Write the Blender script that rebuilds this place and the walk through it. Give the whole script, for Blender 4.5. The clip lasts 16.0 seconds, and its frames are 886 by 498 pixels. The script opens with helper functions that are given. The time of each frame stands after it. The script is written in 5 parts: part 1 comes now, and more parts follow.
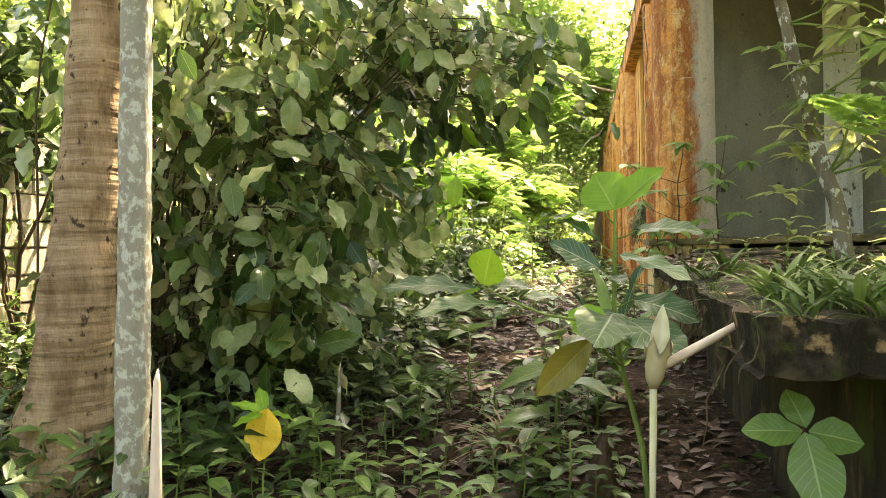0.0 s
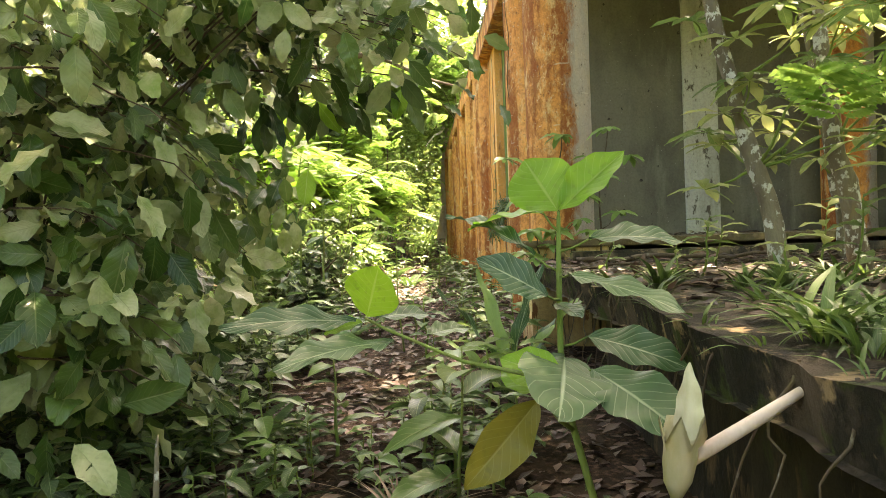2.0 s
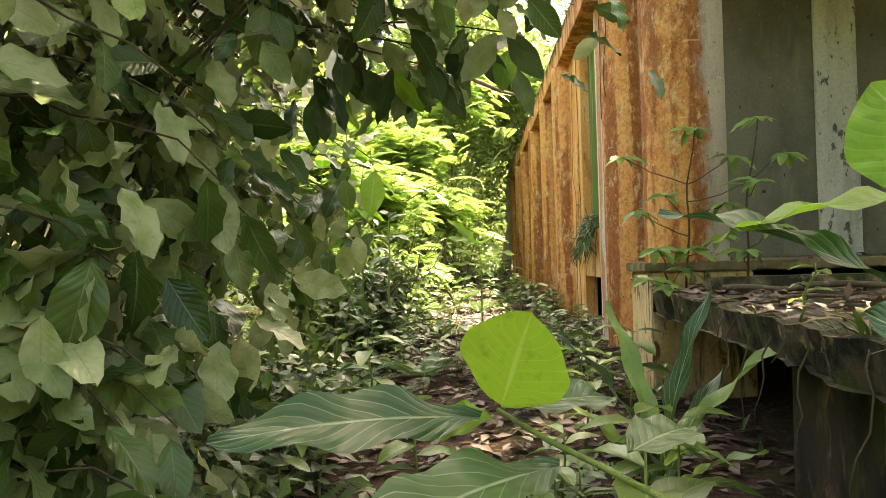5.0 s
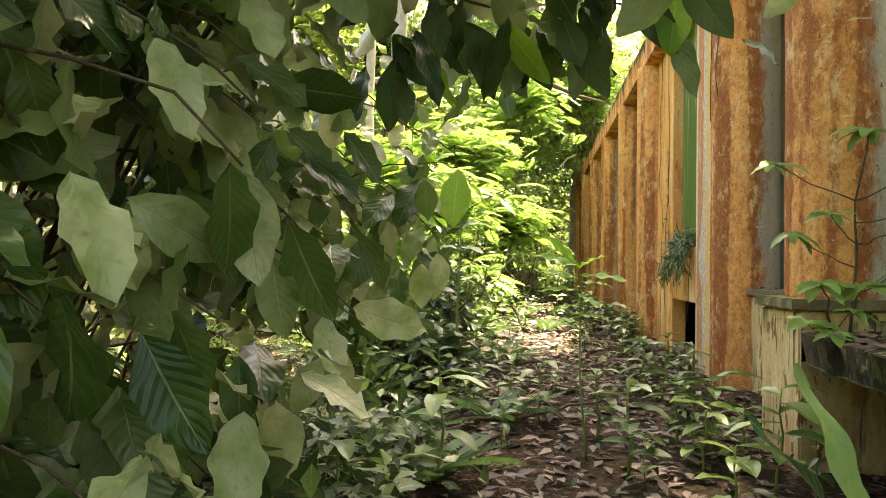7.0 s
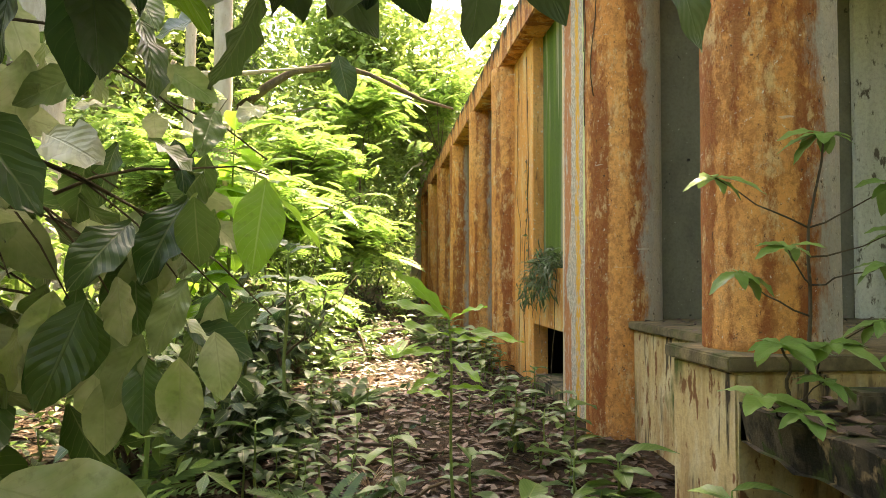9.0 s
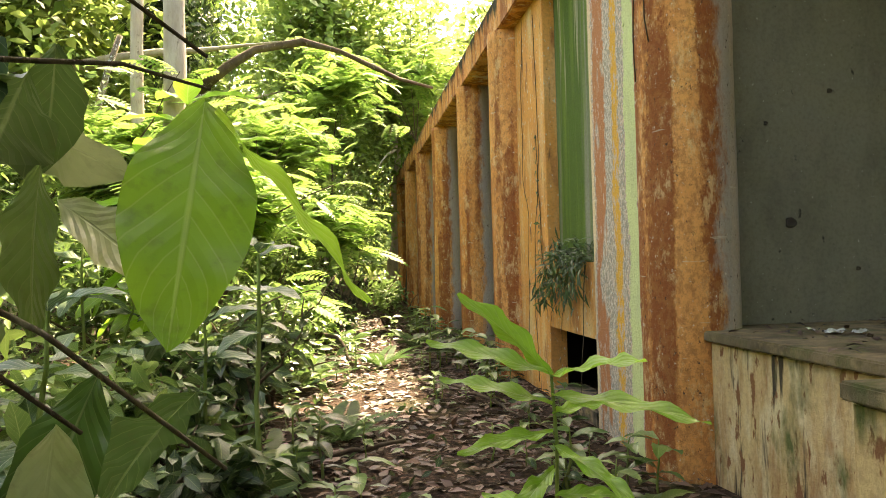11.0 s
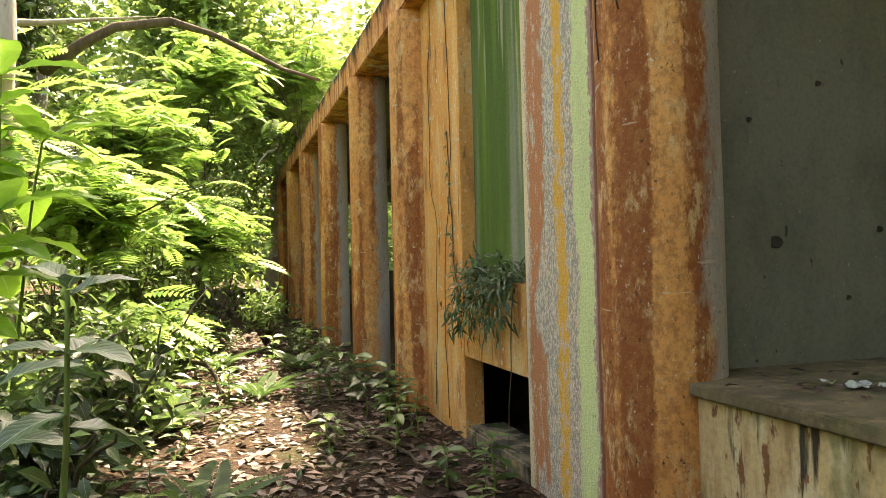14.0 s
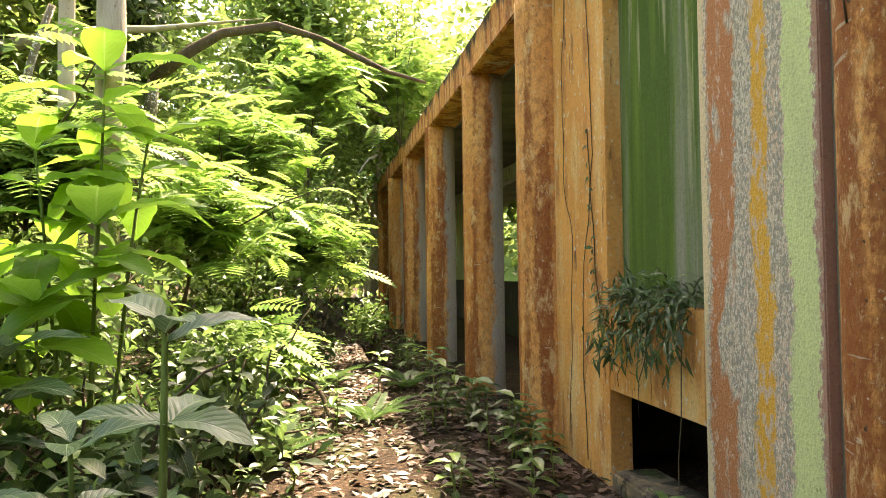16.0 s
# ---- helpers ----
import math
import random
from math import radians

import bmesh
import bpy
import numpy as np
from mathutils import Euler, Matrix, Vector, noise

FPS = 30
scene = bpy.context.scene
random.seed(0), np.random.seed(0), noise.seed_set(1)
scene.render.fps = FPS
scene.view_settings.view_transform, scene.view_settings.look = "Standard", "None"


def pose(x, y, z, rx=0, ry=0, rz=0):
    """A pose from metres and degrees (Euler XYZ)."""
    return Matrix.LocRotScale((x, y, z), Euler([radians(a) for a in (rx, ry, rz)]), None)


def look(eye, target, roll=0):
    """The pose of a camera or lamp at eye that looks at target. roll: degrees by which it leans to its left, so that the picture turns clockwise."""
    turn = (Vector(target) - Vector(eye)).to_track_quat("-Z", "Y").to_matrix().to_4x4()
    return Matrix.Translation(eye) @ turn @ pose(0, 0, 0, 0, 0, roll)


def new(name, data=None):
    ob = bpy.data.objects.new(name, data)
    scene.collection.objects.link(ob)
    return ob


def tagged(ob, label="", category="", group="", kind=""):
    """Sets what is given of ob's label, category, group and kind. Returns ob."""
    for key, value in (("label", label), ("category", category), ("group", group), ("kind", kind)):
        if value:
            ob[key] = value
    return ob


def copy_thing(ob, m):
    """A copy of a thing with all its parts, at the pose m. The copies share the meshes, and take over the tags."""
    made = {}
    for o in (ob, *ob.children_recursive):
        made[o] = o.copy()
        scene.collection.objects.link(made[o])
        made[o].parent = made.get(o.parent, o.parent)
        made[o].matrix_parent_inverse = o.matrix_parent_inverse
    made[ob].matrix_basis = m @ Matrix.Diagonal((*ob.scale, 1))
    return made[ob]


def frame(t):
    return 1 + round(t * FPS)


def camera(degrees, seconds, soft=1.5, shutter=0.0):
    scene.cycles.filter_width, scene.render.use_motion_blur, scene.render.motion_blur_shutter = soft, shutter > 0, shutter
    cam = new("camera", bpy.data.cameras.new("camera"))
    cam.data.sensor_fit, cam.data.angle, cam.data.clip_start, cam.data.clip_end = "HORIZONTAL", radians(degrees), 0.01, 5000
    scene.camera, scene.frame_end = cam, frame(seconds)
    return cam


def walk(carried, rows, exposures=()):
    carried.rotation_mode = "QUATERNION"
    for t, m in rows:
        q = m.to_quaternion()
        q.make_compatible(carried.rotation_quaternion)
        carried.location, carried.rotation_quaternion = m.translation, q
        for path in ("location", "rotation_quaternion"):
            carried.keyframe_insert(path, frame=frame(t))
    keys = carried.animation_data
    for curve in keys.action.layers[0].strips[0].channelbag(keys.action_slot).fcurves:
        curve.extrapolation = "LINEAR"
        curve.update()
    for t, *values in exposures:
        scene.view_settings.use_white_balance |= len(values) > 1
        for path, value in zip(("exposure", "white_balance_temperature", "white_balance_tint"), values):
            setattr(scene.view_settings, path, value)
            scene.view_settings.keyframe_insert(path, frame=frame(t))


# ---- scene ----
cam = camera(61.9, 16.0, soft=0.6)
PATH = [
    (0, (0.006, 0.091, 1.537), (-0.366, 2.056, 1.522), -1.2),
    (0.5, (-0.058, 0.399, 1.585), (-0.357, 2.376, 1.548), -1.4),
    (1, (-0.116, 0.566, 1.589), (-0.232, 2.563, 1.551), -1.6),
    (1.5, (-0.195, 0.827, 1.575), (-0.243, 2.826, 1.539), -1.5),
    (2, (-0.27, 1.055, 1.595), (-0.21, 3.053, 1.563), -2.0),
    (2.5, (-0.255, 1.199, 1.579), (-0.185, 3.197, 1.52), -2.1),
    (3, (-0.194, 1.444, 1.62), (-0.132, 3.442, 1.56), -1.9),
    (3.5, (-0.167, 1.54, 1.637), (-0.188, 3.539, 1.591), -1.8),
    (4, (-0.18, 1.618, 1.632), (-0.223, 3.617, 1.597), -1.8),
    (4.5, (-0.28, 1.843, 1.589), (-0.331, 3.842, 1.55), -1.6),
    (5, (-0.495, 2.273, 1.595), (-0.59, 4.27, 1.625), -1.6),
    (6.1, (-0.77, 2.76, 1.655), (-0.94, 4.75, 1.695), -0.6),
    (7.3, (-0.751, 3.336, 1.709), (-0.996, 5.32, 1.757), 1.0),
    (7.5, (-0.798, 3.431, 1.744), (-0.992, 5.421, 1.788), 0.8),
    (8, (-0.908, 3.627, 1.811), (-0.914, 5.626, 1.872), 0.5),
    (8.5, (-0.886, 3.937, 1.824), (-0.793, 5.935, 1.873), -0.1),
    (9, (-0.777, 4.449, 1.856), (-0.595, 6.44, 1.928), 0.1),
    (9.2, (-0.754, 4.549, 1.876), (-0.559, 6.537, 1.968), -0.0),
    (11.3, (-0.947, 5.957, 1.945), (-0.676, 7.938, 1.986), -1.4),
    (11.5, (-0.94, 6.092, 1.958), (-0.66, 8.071, 2.0), -1.2),
    (12, (-0.91, 6.303, 2.015), (-0.523, 8.265, 2.06), -1.2),
    (12.5, (-0.899, 6.373, 2.026), (-0.456, 8.323, 2.084), -1.5),
    (13, (-0.895, 6.451, 2.028), (-0.412, 8.391, 2.087), -1.4),
    (13.5, (-0.887, 6.607, 2.043), (-0.313, 8.522, 2.095), -1.3),
    (14, (-0.894, 6.87, 2.064), (-0.317, 8.784, 2.107), -1.3),
    (14.5, (-0.904, 7.058, 2.061), (-0.339, 8.976, 2.115), -1.2),
    (15, (-0.916, 7.251, 2.07), (-0.389, 9.18, 2.125), -1.3),
    (15.5, (-0.963, 7.523, 2.095), (-0.491, 9.466, 2.141), -1.2),
    (16, (-1.015, 7.666, 2.141), (-0.678, 9.637, 2.208), -0.7),
]
walk(cam, [(t, look(eye, target, roll)) for t, eye, target, roll in PATH], [(0, 3.65, 9200, 15), (5, 3.45, 9300, 14), (8, 3.35, 9200, 14), (9.2, 3.25, 9200, 15), (12, 3.05, 8900, 17), (16, 2.95, 8600, 16)])

# ---- light ----
SUN_EL, SUN_AZ = 60.0, 24.0          # sun ahead, a little to the side of the building
world = bpy.data.worlds.new("sky")
scene.world = world
world.use_nodes = True
wn = world.node_tree.nodes
sky = wn.new("ShaderNodeTexSky")
sky.sky_type, sky.sun_disc = "NISHITA", False
sky.sun_elevation, sky.sun_rotation = radians(SUN_EL), radians(SUN_AZ)
sky.dust_density, sky.air_density = 3.0, 1.0
wn["Background"].inputs["Strength"].default_value = 0.15
world.node_tree.links.new(sky.outputs[0], wn["Background"].inputs["Color"])
sun_data = bpy.data.lights.new("sun", "SUN")
sun_data.energy, sun_data.angle, sun_data.color = 4.2, radians(1.2), (1.0, 0.94, 0.80)
sun = new("sun", sun_data)
sun.matrix_world = look((0, 0, 20), (-20 * math.cos(radians(SUN_EL)) * math.sin(radians(SUN_AZ)), -20 * math.cos(radians(SUN_EL)) * math.cos(radians(SUN_AZ)), 20 - 20 * math.sin(radians(SUN_EL))))


# ---- materials ----
def material(name):
    m = bpy.data.materials.new(name)
    m.use_nodes = True
    nt = m.node_tree
    nt.nodes["Principled BSDF"].inputs["Specular IOR Level"].default_value = 0.15
    return m, nt, nt.nodes["Principled BSDF"], nt.nodes["Material Output"]


def node(nt, kind, **values):
    n = nt.nodes.new(kind)
    for k, v in values.items():
        n.inputs[k.replace("_", " ")].default_value = v
    return n


def mix(nt, fac, a, b):
    """Colour mix; fac, a and b are sockets or values."""
    n = nt.nodes.new("ShaderNodeMix")
    n.data_type = "RGBA"
    for sock, v in ((n.inputs[0], fac), (n.inputs[6], a), (n.inputs[7], b)):
        if isinstance(v, bpy.types.NodeSocket):
            nt.links.new(v, sock)
        else:
            sock.default_value = v if isinstance(v, (int, float)) else (*v, 1.0)
    return n.outputs[2]


def ramp(nt, value, lo, hi):
    """0 below lo, 1 above hi."""
    n = nt.nodes.new("ShaderNodeMapRange")
    n.inputs[1].default_value, n.inputs[2].default_value = lo, hi
    nt.links.new(value, n.inputs[0])
    return n.outputs[0]


def maths(nt, op, a, b=0.0):
    n = nt.nodes.new("ShaderNodeMath")
    n.operation = op
    for sock, v in ((n.inputs[0], a), (n.inputs[1], b)):
        if isinstance(v, bpy.types.NodeSocket):
            nt.links.new(v, sock)
        else:
            sock.default_value = v
    return n.outputs[0]


def noise_at(nt, scale, stretch=(1, 1, 1), detail=5.0, rough=0.6, shift=0.0):
    """Noise in world metres, stretched along the axes."""
    geo = nt.nodes.new("ShaderNodeNewGeometry")
    mp = nt.nodes.new("ShaderNodeMapping")
    mp.inputs["Scale"].default_value = stretch
    mp.inputs["Location"].default_value = (shift, shift * 0.7, shift * 1.3)
    nt.links.new(geo.outputs["Position"], mp.inputs["Vector"])
    n = node(nt, "ShaderNodeTexNoise", Scale=scale, Detail=detail, Roughness=rough)
    nt.links.new(mp.outputs[0], n.inputs["Vector"])
    return n.outputs["Fac"]


def bump(nt, bsdf, height, strength=0.4, distance=0.01):
    b = node(nt, "ShaderNodeBump", Strength=strength, Distance=distance)
    nt.links.new(height, b.inputs["Height"])
    nt.links.new(b.outputs[0], bsdf.inputs["Normal"])


def stained(name, base, layers, rough=0.85, relief=0.5, grain=40.0):
    """Weathered plaster: layers of (colour, scale, stretch, lo, hi, shift) over a base."""
    m, nt, bsdf, out = material(name)
    col = base
    for c, scale, stretch, lo, hi, shift in layers:
        col = mix(nt, ramp(nt, noise_at(nt, scale, stretch, shift=shift), lo, hi), col, c)
    fine = noise_at(nt, grain, detail=8.0, rough=0.7)
    col = mix(nt, maths(nt, "MULTIPLY", ramp(nt, fine, 0.45, 0.75), 0.35), col, (0.05, 0.035, 0.025))
    nt.links.new(col, bsdf.inputs["Base Color"])
    bsdf.inputs["Roughness"].default_value = rough
    bsdf.inputs["Specular IOR Level"].default_value = 0.15
    big = noise_at(nt, 9.0, (1, 1, 0.4), detail=6.0)
    bump(nt, bsdf, maths(nt, "ADD", fine, maths(nt, "MULTIPLY", big, 1.5)), relief, 0.012)
    return m


V = (1.0, 1.0, 0.12)                # streaks that run down
VV = (1.0, 1.0, 0.05)
OCHRE = stained("ochre_plaster", (0.77, 0.37, 0.115), [
    ((0.66, 0.29, 0.085), 1.8, (1, 1, 0.3), 0.40, 0.64, 2.0),
    ((0.76, 0.56, 0.30), 3.0, (1, 1, 0.25), 0.50, 0.74, 5.0),
    ((0.48, 0.20, 0.07), 6.0, (1, 1, 0.3), 0.54, 0.66, 21.0),
    ((0.16, 0.085, 0.05), 13.0, V, 0.63, 0.69, 9.0),
    ((0.68, 0.57, 0.42), 24.0, (1, 1, 0.7), 0.62, 0.65, 27.0),
    ((0.07, 0.05, 0.035), 40.0, (1, 1, 0.6), 0.67, 0.71, 17.0)])
LIME = stained("pale_green_paint", (0.52, 0.60, 0.36), [
    ((0.58, 0.56, 0.42), 6.0, V, 0.5, 0.7, 3.0),
    ((0.30, 0.34, 0.18), 12.0, (1, 1, 0.4), 0.6, 0.72, 6.0)])
ALGAE = stained("algae_panel", (0.13, 0.20, 0.035), [
    ((0.075, 0.13, 0.025), 4.0, VV, 0.44, 0.58, 1.0),
    ((0.34, 0.33, 0.19), 7.0, VV, 0.55, 0.63, 6.0),
    ((0.24, 0.24, 0.18), 3.0, VV, 0.55, 0.68, 9.0)])
CREAM = stained("cream_plinth", (0.56, 0.40, 0.20), [
    ((0.38, 0.22, 0.10), 7.0, (1, 1, 0.2), 0.46, 0.62, 1.0),
    ((0.62, 0.50, 0.30), 10.0, (1, 1, 0.3), 0.48, 0.66, 4.0),
    ((0.06, 0.045, 0.03), 8.0, V, 0.57, 0.63, 8.0),
    ((0.22, 0.10, 0.045), 14.0, (1, 1, 0.4), 0.57, 0.62, 14.0),
    ((0.10, 0.12, 0.04), 3.0, (1, 1, 0.5), 0.58, 0.7, 10.0)])
GREY = stained("grey_wall", (0.19, 0.188, 0.145), [
    ((0.125, 0.125, 0.10), 1.6, (1, 1, 0.5), 0.42, 0.6, 2.0),
    ((0.20, 0.20, 0.16), 6.0, (1, 1, 0.2), 0.56, 0.7, 5.0),
    ((0.05, 0.05, 0.04), 14.0, (1, 1, 0.7), 0.68, 0.72, 8.0),
    ((0.40, 0.40, 0.36), 40.0, (1, 1, 0.8), 0.68, 0.71, 12.0)], relief=0.3)
WHITEWASH = stained("whitewash", (0.52, 0.54, 0.48), [
    ((0.36, 0.37, 0.32), 5.0, V, 0.45, 0.65, 2.0),
    ((0.12, 0.11, 0.09), 12.0, (1, 1, 0.5), 0.58, 0.64, 5.0)])
CONCRETE = stained("mossy_concrete", (0.19, 0.15, 0.105), [
    ((0.05, 0.045, 0.035), 5.0, (1, 1, 0.6), 0.45, 0.56, 1.0),
    ((0.34, 0.24, 0.14), 9.0, (1, 1, 1), 0.56, 0.64, 4.0),
    ((0.05, 0.075, 0.02), 4.0, (1, 1, 1), 0.54, 0.64, 7.0)], relief=0.9)
LEDGE = stained("ledge_concrete", (0.20, 0.155, 0.09), [
    ((0.10, 0.08, 0.05), 3.0, (1, 1, 1), 0.4, 0.65, 1.0),
    ((0.34, 0.25, 0.13), 8.0, (1, 1, 1), 0.5, 0.75, 4.0),
    ((0.07, 0.085, 0.03), 5.0, (1, 1, 1), 0.52, 0.7, 7.0)], relief=0.8)
BLOCK = stained("pale_block", (0.46, 0.41, 0.34), [
    ((0.28, 0.24, 0.19), 4.0, (1, 1, 0.4), 0.45, 0.6, 1.0),
    ((0.07, 0.08, 0.04), 3.0, (1, 1, 0.4), 0.52, 0.64, 4.0)])
# near-black colour that stands for the shade in hollows and interiors
DARK = stained("shade_black", (0.05, 0.045, 0.04), [((0.09, 0.075, 0.05), 4.0, (1, 1, 0.5), 0.5, 0.7, 1.0)])
# moss and brown stains on a base darkened for the shade under the slab
UNDERSLAB = stained("shaded_base", (0.05, 0.04, 0.028), [((0.02, 0.018, 0.012), 4.0, (1, 1, 0.4), 0.45, 0.6, 1.0), ((0.13, 0.085, 0.05), 9.0, (1, 1, 0.4), 0.56, 0.66, 3.0), ((0.05, 0.07, 0.02), 3.0, (1, 1, 0.5), 0.56, 0.66, 6.0)], relief=0.9)


def leafy(name, colour, other, back=0.45, gloss=0.45, vein=(0.35, 0.42, 0.16), vein_mix=0.5, dust=0.0, islands=True, relief=0.22):
    """A leaf: midrib and side veins along its own surface, light passes through it."""
    m, nt, bsdf, out = material(name)
    if islands:
        rnd = nt.nodes.new("ShaderNodeNewGeometry").outputs["Random Per Island"]
    else:
        rnd = nt.nodes.new("ShaderNodeObjectInfo").outputs["Random"]
    col = mix(nt, rnd, colour, other)
    uv = nt.nodes.new("ShaderNodeUVMap")
    sep = nt.nodes.new("ShaderNodeSeparateXYZ")
    nt.links.new(uv.outputs[0], sep.inputs[0])
    au = maths(nt, "ABSOLUTE", maths(nt, "SUBTRACT", sep.outputs[0], 0.5))
    rib = ramp(nt, au, 0.03, 0.01)
    slant = maths(nt, "FRACT", maths(nt, "MULTIPLY", maths(nt, "SUBTRACT", sep.outputs[1], maths(nt, "MULTIPLY", au, 0.55)), 9.0))
    side = ramp(nt, maths(nt, "ABSOLUTE", maths(nt, "SUBTRACT", slant, 0.5)), 0.06, 0.015)
    veins = maths(nt, "MAXIMUM", rib, maths(nt, "MULTIPLY", side, 0.6))
    patch = noise_at(nt, 7.0, detail=4.0)
    if dust:
        amount = maths(nt, "MULTIPLY", ramp(nt, rnd, 0.3, 0.9), dust)
        col = mix(nt, maths(nt, "MULTIPLY", ramp(nt, patch, 0.3, 0.6), amount), col, (0.52, 0.51, 0.31))
    col = mix(nt, maths(nt, "MULTIPLY", ramp(nt, noise_at(nt, 45.0), 0.55, 0.75), 0.35), col, (0.07, 0.065, 0.02))
    col = mix(nt, maths(nt, "MULTIPLY", veins, vein_mix), col, vein)
    nt.links.new(col, bsdf.inputs["Base Color"])
    bsdf.inputs["Roughness"].default_value = gloss
    bsdf.inputs["Specular IOR Level"].default_value = 0.4
    bump(nt, bsdf, maths(nt, "SUBTRACT", maths(nt, "MULTIPLY", maths(nt, "ABSOLUTE", maths(nt, "SUBTRACT", slant, 0.5)), 1.0), rib), relief, 0.004)
    tr = nt.nodes.new("ShaderNodeBsdfTranslucent")
    hs = node(nt, "ShaderNodeHueSaturation", Hue=0.495, Saturation=0.95, Value=1.35)
    nt.links.new(col, hs.inputs["Color"])
    nt.links.new(hs.outputs[0], tr.inputs["Color"])
    sh = nt.nodes.new("ShaderNodeMixShader")
    sh.inputs[0].default_value = back
    nt.links.new(bsdf.outputs[0], sh.inputs[1])
    nt.links.new(tr.outputs[0], sh.inputs[2])
    nt.links.new(sh.outputs[0], out.inputs["Surface"])
    return m


SHRUB_LEAF = leafy("dusty_shrub_leaf", (0.016, 0.055, 0.009), (0.18, 0.28, 0.065), 0.25, 0.30, (0.26, 0.30, 0.14), 0.35, 0.8, relief=0.4)
SHRUB_LEAF_ONE = leafy("dusty_shrub_leaf_single", (0.034, 0.10, 0.017), (0.23, 0.33, 0.08), 0.25, 0.30, (0.26, 0.30, 0.14), 0.35, 0.8, relief=0.4, islands=False)
# the shrub leaf again, darkened in its colour for leaves seen against the light
SHADE_SHRUB_LEAF = leafy("shaded_shrub_leaf", (0.015, 0.045, 0.010), (0.035, 0.085, 0.016), 0.25, 0.34, (0.08, 0.13, 0.04), 0.35, 0.1, islands=False, relief=0.5)
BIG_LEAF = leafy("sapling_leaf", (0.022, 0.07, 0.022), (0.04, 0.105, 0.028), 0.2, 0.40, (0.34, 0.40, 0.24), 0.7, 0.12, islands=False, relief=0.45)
# bright counterpart of the sapling leaf: sunlight put into the leaf colour
LIT_LEAF = leafy("sunlit_leaf", (0.13, 0.29, 0.016), (0.18, 0.36, 0.022), 0.5, 0.38, (0.34, 0.46, 0.14), 0.45, islands=False, relief=0.45)
BUSH_LEAF = leafy("bush_leaf", (0.045, 0.10, 0.022), (0.13, 0.22, 0.05), 0.36, 0.34)
BRIGHT_LEAF = leafy("bright_bush_leaf", (0.12, 0.22, 0.04), (0.26, 0.36, 0.09), 0.45, 0.38)
FEATHER = leafy("feathery_leaf", (0.09, 0.21, 0.03), (0.24, 0.38, 0.075), 0.5, 0.6, vein_mix=0.1)
FERN = leafy("fern_leaf", (0.035, 0.085, 0.022), (0.08, 0.16, 0.04), 0.32, 0.42, vein_mix=0.2)
# dark leaf colour; in the undergrowth it stands for deep shade between leaves
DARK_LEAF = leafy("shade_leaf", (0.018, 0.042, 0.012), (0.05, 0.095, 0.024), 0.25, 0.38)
FAR_LEAF = leafy("canopy_leaf", (0.085, 0.16, 0.028), (0.28, 0.36, 0.09), 0.5, 0.45, vein_mix=0.0)
PALE_LEAF = leafy("pale_leaf", (0.17, 0.23, 0.06), (0.40, 0.42, 0.16), 0.4, 0.4)
GRASS = leafy("grass_blade", (0.020, 0.055, 0.010), (0.10, 0.17, 0.035), 0.3, 0.5, vein_mix=0.15)
DRY_GRASS = leafy("dry_grass_blade", (0.10, 0.065, 0.035), (0.30, 0.21, 0.12), 0.2, 0.6, vein_mix=0.1)
LITTER = leafy("dead_leaf", (0.012, 0.007, 0.005), (0.15, 0.088, 0.062), 0.05, 0.55, (0.2, 0.13, 0.08), 0.3)
YELLOW = leafy("yellow_leaf", (0.78, 0.48, 0.04), (0.80, 0.52, 0.06), 0.4, 0.45, (0.6, 0.36, 0.05), 0.5, islands=False)
WITHERED = leafy("withered_leaf", (0.16, 0.15, 0.02), (0.24, 0.20, 0.03), 0.3, 0.45, (0.3, 0.28, 0.1), 0.5, islands=False)


def bark(name, base, other, patch, lo, hi, scale=18.0, rings=0.0):
    m, nt, bsdf, out = material(name)
    n1 = noise_at(nt, 6.0, (1, 1, 0.35))
    n2 = noise_at(nt, scale, (1, 1, 0.8), shift=4.0)
    col = mix(nt, ramp(nt, n1, 0.4, 0.65), base, other)
    col = mix(nt, ramp(nt, n2, lo, hi), col, patch)
    nt.links.new(col, bsdf.inputs["Base Color"])
    bsdf.inputs["Roughness"].default_value = 0.9
    fine = noise_at(nt, 60.0, (1, 1, 0.25), detail=8.0)
    h = maths(nt, "ADD", fine, n1)
    if rings:
        scars = maths(nt, "ADD", noise_at(nt, 2.6, (0.5, 0.5, 5.0), detail=3.0, rough=0.5), maths(nt, "MULTIPLY", noise_at(nt, 14.0, (1, 1, 0.2), detail=3.0, shift=6.0), 0.5))
        h = maths(nt, "ADD", maths(nt, "MULTIPLY", h, 0.4), maths(nt, "MULTIPLY", scars, rings))
    bump(nt, bsdf, h, 0.9, 0.025 if rings else 0.015)
    return m


PALM_BARK = bark("palm_bark", (0.36, 0.25, 0.155), (0.17, 0.105, 0.06), (0.055, 0.035, 0.024), 0.60, 0.66, 16.0, 2.4)
LICHEN_BARK = bark("lichen_bark", (0.26, 0.24, 0.19), (0.30, 0.285, 0.23), (0.46, 0.46, 0.39), 0.5, 0.58, 30.0)
GREY_BARK = bark("grey_bark", (0.20, 0.17, 0.12), (0.11, 0.09, 0.065), (0.50, 0.50, 0.44), 0.54, 0.6, 24.0)
PALE_BARK = bark("pale_bark", (0.46, 0.40, 0.32), (0.34, 0.28, 0.21), (0.14, 0.11, 0.08), 0.62, 0.72, 10.0)
TWIG = bark("twig_bark", (0.11, 0.085, 0.055), (0.07, 0.05, 0.035), (0.2, 0.18, 0.14), 0.6, 0.7)
